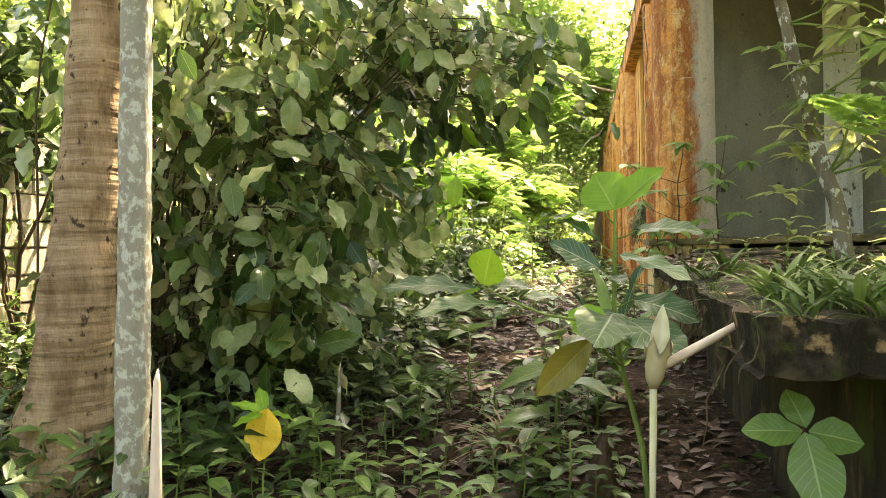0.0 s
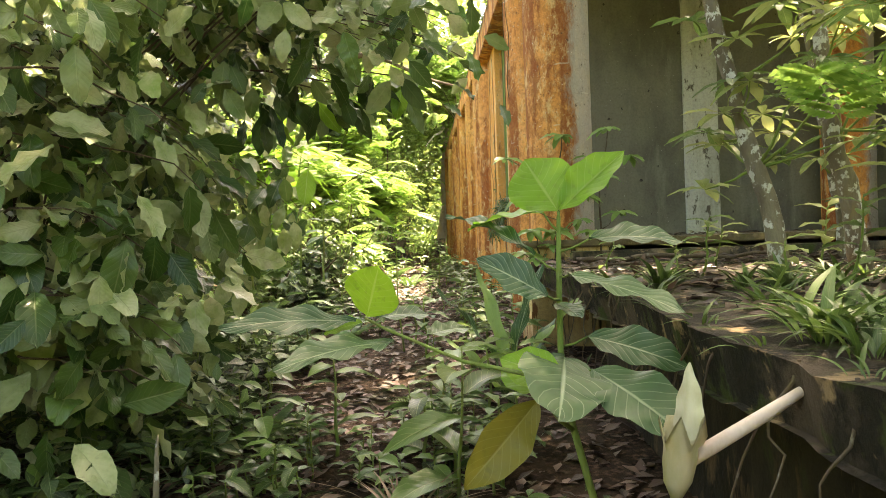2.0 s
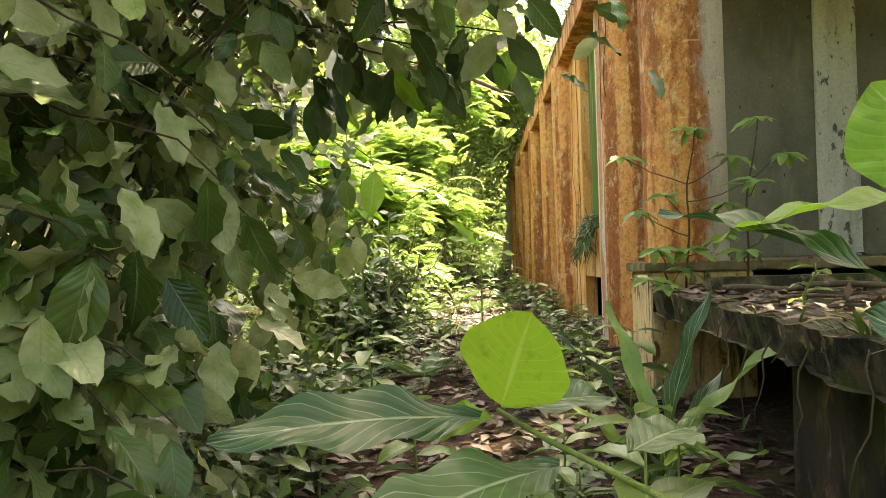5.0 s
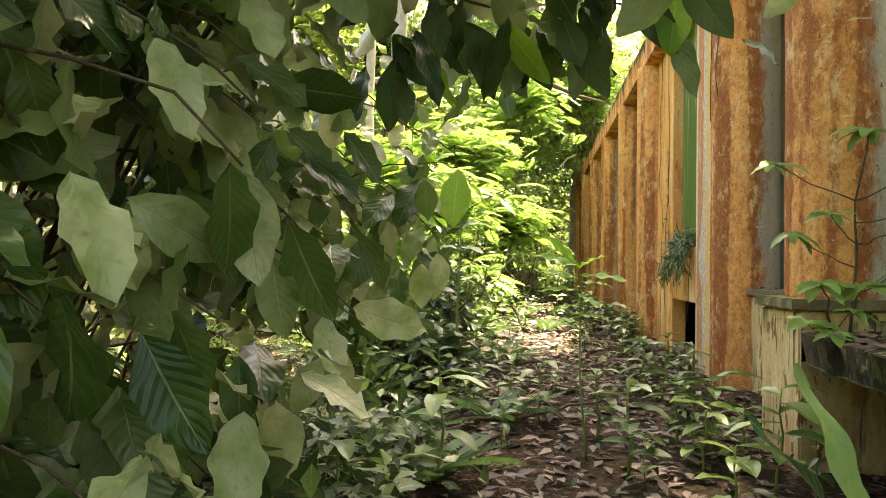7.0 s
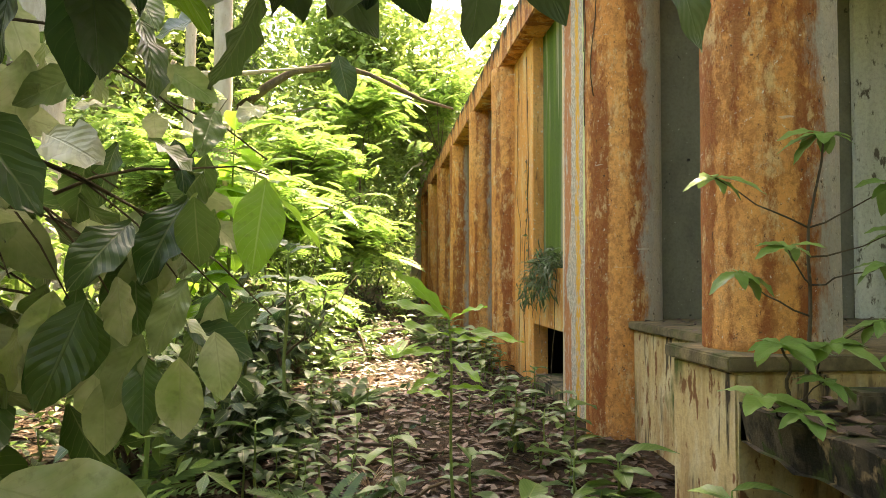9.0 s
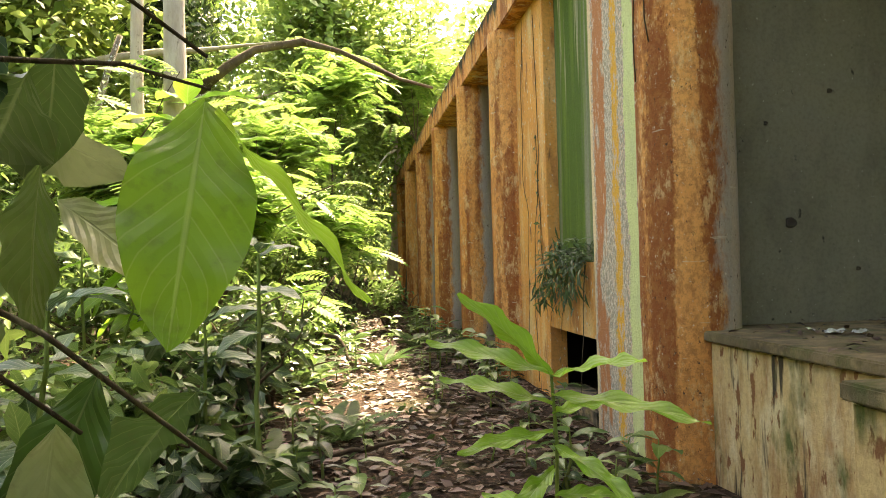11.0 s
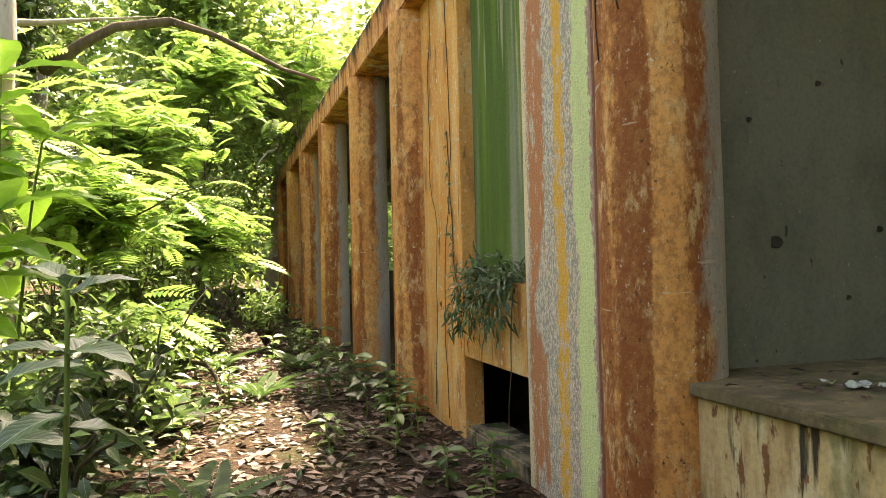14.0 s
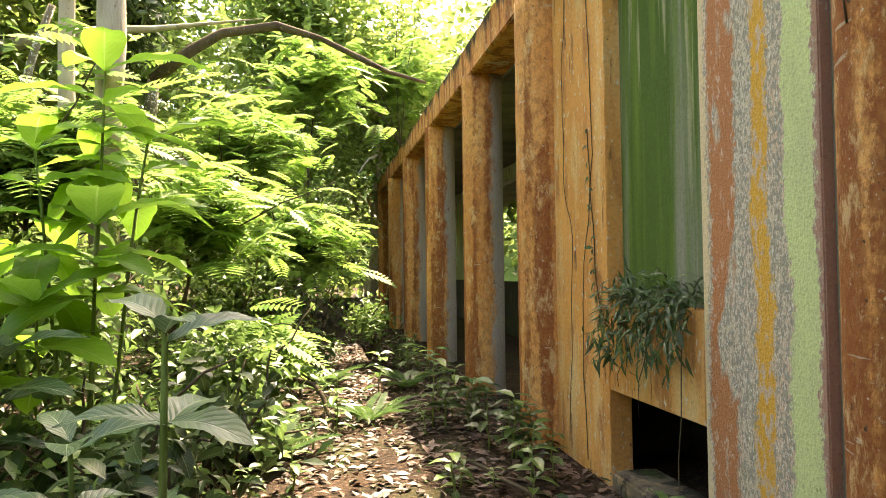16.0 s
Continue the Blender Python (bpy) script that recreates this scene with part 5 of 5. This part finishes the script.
for k, (y, z, length) in enumerate(((11.45, 1.9, 1.15), (11.9, 1.86, 0.6), (12.2, 1.85, 0.45))):
    hanging_root(0.92, y, z, length, 480 + k)
for k in range(26):
    y = 9.7 + 0.42 * k + re_.uniform(-0.15, 0.15)
    tuft("roof_moss", "dark ragged moss clump on the roof edge", (0.84 + re_.uniform(0, 0.05), y, 4.93), 22, re_.uniform(0.06, 0.15), 0.25, 0.7, 490 + k, DARK_LEAF, "moss on the roof edge", 0.14)
for k, (dy, z0, z1) in enumerate(((-0.12, 3.2, 4.5), (0.02, 3.0, 4.4), (0.1, 3.6, 4.5))):
    pts = [(1.10 - math.sqrt(0.285 ** 2 - (dy + 0.03 * math.sin(q)) ** 2) - 0.004, 9.92 + dy + 0.03 * math.sin(q), z0 + (z1 - z0) * q / 9) for q in range(10)]
    top = thing("vine", "thin dry vine clinging to the plaster", "vine", pts[0], "vines on the wall")
    part("stem", tube(pts, [0.004] * 10, 5), TWIG, top, smooth=True)


for k, (x, y, z, size) in enumerate(((-0.37, 3.7, 0.62, 0.34), (-0.30, 3.95, 0.55, 0.26), (-0.8, 8.6, 0.80, 0.22))):
    tuft("dry_grass", "drooping clump of dry brown grass", (x, y, z - 0.12), 60, size, 0.035, 0.55, 470 + k, DRY_GRASS, "dry grass clumps", 0.04)


# ferns, undergrowth and leaf litter
def fern(at, size, seed, group="ferns in the undergrowth"):
    r = np.random.default_rng(seed)
    top = thing("fern", "green fern with arching fronds", "fern", at, group)
    for k in range(8):
        a = k * 0.8 + r.uniform(-0.3, 0.3)
        put("frond", scatter("frond", FERN_FROND, [at], [(math.cos(a), math.sin(a), r.uniform(0.5, 1.1))], [(0, 0, 1)], [size * r.uniform(0.7, 1.1)]), FERN, top)
    return top


f0 = fern((-1.7, 9.2, ground_z(-1.7, 9.2)), 0.7, 1)
for k, (x, y, s) in enumerate(((-1.25, 6.9, 0.8), (-1.0, 8.1, 0.6), (-2.1, 8.3, 1.0), (-1.5, 10.3, 0.9), (-2.4, 10.2, 1.0), (-1.2, 5.0, 0.6), (-1.9, 3.6, 0.7), (-2.8, 3.4, 0.9), (-1.0, 11.3, 0.7), (-1.9, 11.4, 0.9), (-0.5, 15.2, 0.8), (-1.4, 13.7, 0.9), (0.1, 17.0, 0.8), (-0.2, 5.6, 0.45), (-3.3, 2.8, 1.0), (-0.9, 17.5, 0.9), (-1.6, 7.4, 0.8), (-2.6, 6.9, 0.9))):
    copy_thing(f0, pose(x, y, ground_z(x, y), 0, 0, 61 * k) @ Matrix.Scale(s, 4))

herbs = [seedling("ground_herb", "small leafy herb on the forest floor", (-1.2 + 0.1 * k, 8.6 + 0.2 * k), 0.22 + 0.05 * k, 9, 0.13 + 0.015 * k, 0.42, (BUSH_LEAF, DARK_LEAF, FERN, BUSH_LEAF)[k], 300 + k, "plant", 0.45, "herbs on the forest floor") for k in range(4)]
rh = np.random.default_rng(21)
for k in range(260):
    y = rh.uniform(2.6, 21)
    x = rh.choice([rh.uniform(-3.2, -0.75), rh.uniform(-0.75, 0.2), rh.uniform(0.15, 0.7)], p=[0.70, 0.06, 0.24])
    if y < 7.0 and x > 0.1:
        x -= 0.6
    copy_thing(herbs[k % 4], pose(x, y, ground_z(x, y) - 0.01, 0, 0, rh.uniform(0, 360)) @ Matrix.Scale(rh.uniform(0.6, 1.5), 4))


for k in range(120):
    x, y = rh.uniform(-1.6, 0.15), rh.uniform(2.5, 5.2)
    copy_thing(herbs[k % 4], pose(x, y, ground_z(x, y) - 0.01, 0, 0, rh.uniform(0, 360)) @ Matrix.Scale(rh.uniform(0.45, 0.95), 4))


def carpet(name, label, n, xs, ys, zs, size, mat, form, seed, down=0.0, dense=None):
    r = np.random.default_rng(seed)
    x, y = r.uniform(*xs, n), r.uniform(*ys, n)
    if dense:
        keep = [dense(a, b, r) for a, b in zip(x, y)]
        x, y = x[keep], y[keep]
    n = len(x)
    z = np.array([ground_z(a, b) for a, b in zip(x, y)]) + r.uniform(*zs, n)
    w, u = loose(r, n, down)
    if zs[1] < 0.06:
        w[:, 2] *= 0.25
        u = r.normal(size=(n, 3)) * 0.22 + np.array((0, 0, 1.0))
    ob = stuff(name, scatter(name, form, np.stack([x, y, z], 1), w, u, r.uniform(0.6, 1.4, n) * size), mat)
    return tagged(ob, label, "undergrowth" if mat is not LITTER else "leaf litter")


carpet("leaf_litter", "brown and pinkish dead leaves covering the path", 22000, (-4.0, 1.0), (-5.0, 24), (0.004, 0.03), 0.105, LITTER, TINY, 31)
carpet("undergrowth", "tangled low green undergrowth beside the path", 26000, (-9, -0.9), (2.5, 26), (0.02, 0.75), 0.10, BUSH_LEAF, TINY, 32, 0.1, lambda a, b, r: r.random() < min(1.0, (-0.85 - a) * 0.75) and (b > 4.6 or a < -2.4) and noise.noise(Vector((a * 1.3, b * 1.3, 3))) > -0.15)
carpet("undergrowth", "low weeds scattered over the path", 1500, (-1.3, 0.95), (3.0, 24), (0.02, 0.16), 0.075, DARK_LEAF, TINY, 33, 0.0, lambda a, b, r: noise.noise(Vector((a * 2, b * 2, 7))) > 0.02)
carpet("undergrowth", "low green weeds around the start of the path", 7000, (-9, 7), (-8, 2.2), (0.02, 0.35), 0.12, BUSH_LEAF, TINY, 36, 0.0, lambda a, b, r: abs(a) > 0.9 and noise.noise(Vector((a * 0.7, b * 0.7, 5))) > -0.05)
# the shade beneath the shrub is put into these herbs' colour
carpet("undergrowth", "tangle of herbs coloured dark for the shade under the shrub", 9000, (-4.5, -1.25), (2.6, 7.2), (0.02, 0.42), 0.11, DARK_LEAF, TINY, 34, 0.0, lambda a, b, r: b > 4.3 or r.random() < 0.35)
rl = np.random.default_rng(35)
n = 2600
lx, ly = rl.uniform(0.62, 4.5, n), rl.uniform(2.1, 7.2, n)
tagged(stuff("terrace_litter", scatter("terrace_litter", TINY, np.stack([lx, ly, np.interp(ly, [2.0, 4.0, 7.3], [1.33, 1.34, 1.36]) + rl.uniform(0.012, 0.03, n)], 1), np.stack([rl.normal(size=n), rl.normal(size=n), rl.normal(size=n) * 0.12], 1), rl.normal(size=(n, 3)) * 0.2 + np.array((0, 0, 1.0)), rl.uniform(0.06, 0.12, n)), LITTER), "dead leaves and twigs on the terrace", "leaf litter")

n = 220
lx, ly = rl.uniform(1.1, 3.5, n), rl.uniform(8.0, 9.88, n)
tagged(stuff("ledge_litter", scatter("ledge_litter", TINY, np.stack([lx, ly, 1.535 + rl.uniform(0.004, 0.02, n)], 1), np.stack([rl.normal(size=n), rl.normal(size=n), rl.normal(size=n) * 0.1], 1), rl.normal(size=(n, 3)) * 0.2 + np.array((0, 0, 1.0)), rl.uniform(0.04, 0.09, n)), LITTER), "dead leaves scattered on the ledge", "leaf litter")
for k, (x, y, s_) in enumerate(((1.55, 9.25, 0.055), (1.66, 9.2, 0.035), (1.5, 9.35, 0.03))):
    bm = bmesh.new()
    bmesh.ops.create_grid(bm, x_segments=6, y_segments=5, size=s_)
    for v in bm.verts:
        v.co = Vector((v.co.x, v.co.y * 0.7, abs(noise.noise(v.co * 25 + Vector((k, 0, 0)))) * 0.04 + 0.004)) + Vector((x, y, 1.532))
    tagged(part("debris_flake", bm, WHITEWASH), "pale crumpled flake of plaster on the ledge", "debris", "flakes on the ledge")

# fallen sticks and debris
for pts, r0 in (([(-2.05, 16.3, 1.05), (-1.5, 15.6, 1.12), (-1.05, 15.2, 1.05), (-0.85, 14.9, 0.68)], 0.035), ([(-1.6, 10.3, 0.72), (-1.0, 10.6, 0.73), (-0.55, 10.9, 0.72)], 0.022), ([(0.1, 13.4, 0.7), (0.32, 12.4, 0.72), (0.45, 11.6, 0.69)], 0.018),
                ([(-0.55, 2.55, 0.40), (-0.38, 2.95, 0.50), (-0.2, 3.5, 0.46)], 0.035), ([(-1.4, 7.6, 0.72), (-0.7, 8.1, 0.72), (-0.2, 8.9, 0.7)], 0.014), ([(-1.0, 9.6, 0.72), (-0.3, 9.2, 0.72)], 0.012), ([(0.9, 6.6, 1.39), (1.6, 6.2, 1.40), (2.4, 6.3, 1.39)], 0.02), ([(0.7, 5.6, 1.37), (1.3, 5.9, 1.38)], 0.012)):
    fine = []
    for a, b in zip(pts, pts[1:]):
        fine += bend(a, b, 6, 0, 0.06, len(pts) + int(r0 * 900))[:-1]
    tagged(part("fallen_stick", tube(fine + [Vector(pts[-1])], np.linspace(r0, r0 * 0.6, len(fine) + 1), 9, 0.3), TWIG, smooth=True), "fallen dead stick lying among leaf litter", "stick", "fallen sticks")

# low leafy bushes along the open side of the path
rb_ = np.random.default_rng(63)
for k in range(24):
    y = 8.6 + 0.42 * k
    x = -1.55 - rb_.uniform(0, 0.9) + 0.25 * math.sin(k * 1.7) + 0.04 * max(0, y - 12)
    h = rb_.uniform(0.3, 0.62)
    canopy("low_bush", "low broad-leaved bush at the path's edge", "bush", (x, y, ground_z(x, y) + h), (rb_.uniform(0.4, 0.65), rb_.uniform(0.4, 0.65), h), 260, 0.15, (BUSH_LEAF, DARK_LEAF, BUSH_LEAF, FERN)[k % 4], leaf_form(3, 0.5, 0.3, 0.3, 0.0, 0.5), None, 0.15, TWIG, 500 + k, 0.15, "low bushes along the path")

# bushes and feathery trees ahead
for k, (x, y, z, rx, ry, rz, n, s, mat, form) in enumerate([
        (-3.4, 9.6, 1.2, 1.1, 1.4, 0.9, 1500, 0.14, BRIGHT_LEAF, SMALL), (-3.2, 13.6, 1.1, 1.4, 1.5, 1.0, 2200, 0.14, BUSH_LEAF, SMALL), (-1.9, 14.8, 0.7, 0.8, 0.9, 0.6, 900, 0.14, BUSH_LEAF, SMALL),
        (-4.8, 11.5, 2.0, 1.5, 1.8, 1.6, 2600, 0.14, BRIGHT_LEAF, SMALL), (-2.2, 18.5, 1.2, 1.5, 1.6, 1.1, 2400, 0.13, BUSH_LEAF, SMALL), (-0.2, 19.5, 0.7, 0.6, 0.9, 0.5, 700, 0.12, BUSH_LEAF, SMALL),
        (-5.5, 16.5, 2.6, 2.2, 2.2, 2.4, 4200, 0.15, BUSH_LEAF, SMALL), (-1.0, 24.0, 2.2, 1.6, 1.4, 2.2, 3000, 0.13, BUSH_LEAF, SMALL), (-4.2, 24.0, 3.2, 2.4, 2.0, 3.0, 3400, 0.16, BRIGHT_LEAF, SMALL), (-1.2, 27.5, 4.5, 3.0, 1.6, 3.4, 5200, 0.17, BRIGHT_LEAF, SMALL), (2.2, 31.0, 5.5, 2.6, 2.0, 3.4, 4200, 0.2, BRIGHT_LEAF, SMALL),
        (-8.0, 12.0, 3.0, 2.4, 3.0, 3.2, 4200, 0.17, BUSH_LEAF, SMALL), (-7.5, 6.5, 2.0, 1.8, 2.6, 2.4, 3200, 0.17, DARK_LEAF, SMALL), (-5.0, 5.5, 1.4, 1.0, 1.6, 1.4, 1500, 0.16, BUSH_LEAF, SMALL), (-3.9, 3.6, 2.0, 0.5, 0.8, 1.2, 620, 0.2, DARK_LEAF, SMALL), (-4.2, 5.0, 2.2, 0.5, 0.9, 1.2, 520, 0.19, DARK_LEAF, SMALL)]):
    canopy("bush", "dense leafy green bush in the undergrowth", "bush", (x, y, z + ground_z(x, y)), (rx, ry, rz), n, s, mat, form, None, 0.25, TWIG, 20 + k, group="bushes in the undergrowth")
for k, (x, y, z, rx, ry, rz, n, h) in enumerate([(-2.3, 16.6, 2.9, 1.2, 1.4, 1.0, 420, 2.2), (-3.6, 15.2, 3.3, 1.5, 1.5, 1.5, 520, 2.6), (-1.3, 19.4, 2.7, 1.2, 1.3, 1.0, 380, 2.2), (-2.4, 20.5, 4.4, 2.0, 1.8, 1.4, 520, 3.2), (-5.4, 18.0, 3.9, 2.0, 1.8, 1.2, 420, 3.0), (-1.0, 23.5, 6.2, 2.0, 1.8, 1.5, 520, 4.6), (-1.6, 15.8, 1.5, 0.6, 0.8, 0.4, 110, 1.1), (-4.2, 10.6, 2.8, 1.0, 1.2, 0.7, 160, 1.8), (1.4, 27.0, 7.4, 2.4, 2.2, 1.6, 520, 5.6), (-6.0, 13.0, 4.6, 1.8, 1.8, 1.6, 460, 3.4)]):
    g = ground_z(x, y)
    canopy("feathery_tree", "young tree with sunlit feathery compound leaves", "tree", (x, y, z), (rx, ry, rz), int(n * 0.7), 0.44, FEATHER, COMB, ((x - 0.6, y + 0.5, g - 0.05), (x - 0.2, y + 0.2, h), 0.04), 0.15, TWIG, 140 + k, 0.05, "feathery young trees")

# trees
for k, (x, y, h, r0, n, spread) in enumerate([(-5.8, 26.5, 13, 0.32, 10000, 4.5), (-7.0, 20.0, 11, 0.33, 11000, 3.8), (0.5, 30, 12, 0.2, 8000, 4.2), (4.5, 36, 14, 0.3, 9000, 4.5), (-12, 27, 13, 0.3, 11000, 5.0), (-13, 14, 11, 0.3, 8000, 4.2), (9, 28, 15, 0.3, 12000, 4.6), (-2.0, 38, 15, 0.3, 8000, 5.0), (-18, 34, 17, 0.3, 12000, 5.5), (-12, 3, 10, 0.3, 7000, 3.6), (8.5, 16, 12, 0.25, 10000, 4.0), (-4.5, 33, 9, 0.16, 9000, 3.2), (-1.5, 29, 15, 0.16, 10000, 3.6), (-8.5, 25, 15, 0.2, 10000, 3.8)]):
    g = ground_z(x, y)
    canopy("tree", "tall forest tree with a loose sunlit crown", "tree", (x, y, h * 0.62), (spread, spread, h * 0.4), n, 0.27, FAR_LEAF if k % 3 else BRIGHT_LEAF, MOTE, ((x, y, g - 0.1), (x + 0.4, y, h * 0.5), r0), 0.2, PALE_BARK, 60 + k, 0.2, "forest trees")
# added tree; its unseen crown holds light off the shrub side
canopy("tree", "tree added with its crown out of view to shade the shrub", "tree", (-4.6, 3.4, 5.9), (2.2, 2.0, 1.2), 1900, 0.22, DARK_LEAF, MOTE, ((-4.0, 2.2, 0.2), (-4.3, 2.8, 4.4), 0.14), 0.2, GREY_BARK, 90, 0.3, "forest trees")
def pale_tree(x, y, r0, fork, height, seed, crown):
    """A pale-barked tree that forks above the bushes."""
    r = np.random.default_rng(seed)
    g = ground_z(x, y)
    top = thing("pale_tree", "tall pale-barked tree forking above the bushes", "tree", (x, y, g), "pale forest trees")
    part("trunk", tube(bend((x, y, g - 0.1), (x + 0.1, y, fork), 10, 0, 0.15, seed), np.linspace(r0, r0 * 0.8, 10), 14, 0.2), PALE_BARK, top, smooth=True)
    for k in range(4):
        a = k * 1.7 + seed
        end = (x + 0.1 + math.cos(a) * 1.1, y + math.sin(a) * 0.9, height - 0.6 * k)
        part("limb", tube(bend((x + 0.1, y, fork - 0.05), end, 9, -0.15, 0.25, seed * 7 + k), np.linspace(r0 * 0.62, r0 * 0.25, 9), 10, 0.2), PALE_BARK, top, smooth=True)
    n = crown
    p = cloud(r, (x, y, height + 0.8), (2.6, 2.6, 1.5), n, 0.2)
    w_, u_ = loose(r, n, 0.2)
    stuff("crown", scatter("crown", MOTE, p, w_, u_, r.uniform(0.15, 0.34, n)), FAR_LEAF, top)


pale_tree(-3.05, 15.3, 0.15, 7.6, 10.5, 2, 2500)
pale_tree(-3.75, 16.2, 0.10, 6.5, 9.0, 5, 1800)
pale_tree(-4.75, 13.4, 0.34, 7.5, 11.0, 3, 3000)
limb = thing("bare_tree", "leaning bare tree with a long dark crooked limb", "tree", (-4.6, 21.6, ground_z(-4.6, 21.6)))
part("trunk", tube(bend((-4.6, 21.6, 0.7), (-3.75, 20.8, 5.5), 10, 0, 0.2, 3), np.linspace(0.16, 0.1, 10), 12, 0.3), GREY_BARK, limb, smooth=True)
part("limb", tube([(-3.75, 20.8, 5.5), (-3.1, 20.5, 5.92), (-2.58, 20.5, 6.25), (-1.67, 20.5, 6.42), (-0.93, 20.5, 6.24), (-0.26, 20.5, 5.92), (0.23, 20.5, 5.7), (0.9, 20.4, 5.5)], [0.10, 0.095, 0.085, 0.075, 0.06, 0.05, 0.04, 0.025], 10, 0.4), TWIG, limb, smooth=True)
for k, (a, b, r0) in enumerate((((-5.4, 17.2, 0.9), (-4.3, 17.6, 5.6), 0.09), ((-4.8, 14.5, 0.8), (-6.2, 15.2, 6.0), 0.1))):
    tagged(part("dead_tree", tube(bend(a, b, 10, 0, 0.35, 7 + k), np.linspace(r0, r0 * 0.5, 10), 9, 0.3), GREY_BARK, smooth=True), "leaning bare grey stem among the bushes", "tree", "bare stems")

canopy("tree", "dark evergreen tree hung with glossy leaves", "tree", (-4.3, 21.0, 7.0), (1.3, 1.2, 1.9), 3400, 0.2, DARK_LEAF, SMALL, ((-4.4, 21.5, 0.7), (-4.3, 21.2, 6.5), 0.16), 0.2, GREY_BARK, 92, 0.6, "forest trees")
# added tree; its unseen crown blocks the sun on the ground by the sapling
canopy("tree", "tree added behind the terrace, crown out of view, to shade the ground", "tree", (1.4, 6.4, 5.6), (1.2, 1.4, 0.7), 4600, 0.2, BUSH_LEAF, MOTE, ((3.6, 5.4, 1.33), (2.4, 6.0, 4.9), 0.07), 0.2, GREY_BARK, 91, 0.3, "forest trees")
# added crowns above the view, set along the sun's rays to shade the path
for k, (x, y, z, rx, ry, rz, n, foot) in enumerate(((0.3, 0.6, 7.2, 2.8, 2.4, 1.1, 4200, (-3.6, -2.6)), (0.6, 10.4, 9.6, 2.4, 2.2, 1.0, 2600, (7.0, 11.0)), (1.4, 14.3, 11.6, 2.8, 2.4, 1.0, 9000, (7.4, 14.0)), (0.9, 6.9, 8.2, 1.5, 1.3, 0.6, 1500, (5.0, 6.4)), (1.6, 17.4, 13.2, 2.4, 1.8, 0.8, 5200, (7.6, 17.0)), (1.9, 4.6, 7.4, 1.9, 2.2, 1.0, 3400, (4.4, 1.2)), (3.4, 4.2, 6.6, 2.4, 2.6, 1.0, 4000, (4.6, 2.8)), (1.6, -2.4, 7.0, 3.2, 2.6, 1.3, 4600, (3.2, -3.6)), (1.2, 8.0, 8.2, 2.4, 1.8, 0.9, 3200, (7.4, 8.6)))):
    canopy("tree", "tall tree added out of view to keep sun off the path", "tree", (x, y, z), (rx, ry, rz), n, 0.26, BUSH_LEAF, MOTE, ((foot[0], foot[1], ground_z(foot[0], foot[1]) - 0.1), ((foot[0] + x) / 2, (foot[1] + y) / 2, z - 1.0), 0.13), 0.1, GREY_BARK, 110 + k, 0.25, "forest trees")
# woods all around
rw = np.random.default_rng(77)


def woods(n, xs, ys, zs, size, mat, seed):
    r = np.random.default_rng(seed)
    p = np.stack([r.uniform(*xs, n * 2), r.uniform(*ys, n * 2), r.uniform(*zs, n * 2)], 1)
    keep = np.array([noise.noise(Vector(q) * 0.33) > -0.08 for q in p])
    p = p[keep][:n]
    w, u = loose(r, len(p), 0.25)
    ob = stuff("far_woods", scatter("far_woods", MOTE, p, w, u, r.uniform(0.6, 1.4, len(p)) * size), mat)
    tagged(ob, "dense sunlit green woods around the ruin", "woods")


woods(24000, (-24, 12), (30, 44), (0.5, 12), 0.42, FAR_LEAF, 1)
woods(24000, (-26, -11), (-4, 32), (0.3, 9.5), 0.40, FAR_LEAF, 2)
woods(16000, (6.5, 18), (-6, 36), (0.5, 12), 0.40, BUSH_LEAF, 3)
woods(9000, (-14, 12), (-16, -7), (0.2, 10), 0.42, DARK_LEAF, 4)


def backdrop():
    m, nt, bsdf, out = material("far_foliage")
    col = mix(nt, ramp(nt, noise_at(nt, 0.35, detail=9.0, rough=0.75), 0.4, 0.62), (0.05, 0.085, 0.02), (0.2, 0.27, 0.06))
    nt.links.new(col, bsdf.inputs["Base Color"])
    bsdf.inputs["Roughness"].default_value = 0.95
    bm = bmesh.new()
    low, high = [], []
    for k in range(96):
        a = 2 * math.pi * k / 96
        x, y = 62 * math.cos(a), 12 + 62 * math.sin(a)
        low.append(bm.verts.new((x, y, -1)))
        high.append(bm.verts.new((x, y, 15 + 4 * noise.noise(Vector((math.cos(a) * 6, math.sin(a) * 6, 0))) + 2 * noise.noise(Vector((math.cos(a) * 22, math.sin(a) * 22, 3))))))
    for k in range(96):
        j = (k + 1) % 96
        bm.faces.new((low[k], high[k], high[j], low[j]))
    tagged(part("backdrop", bm, m, smooth=True), "distant wooded skyline", "backdrop", kind="structure")


backdrop()
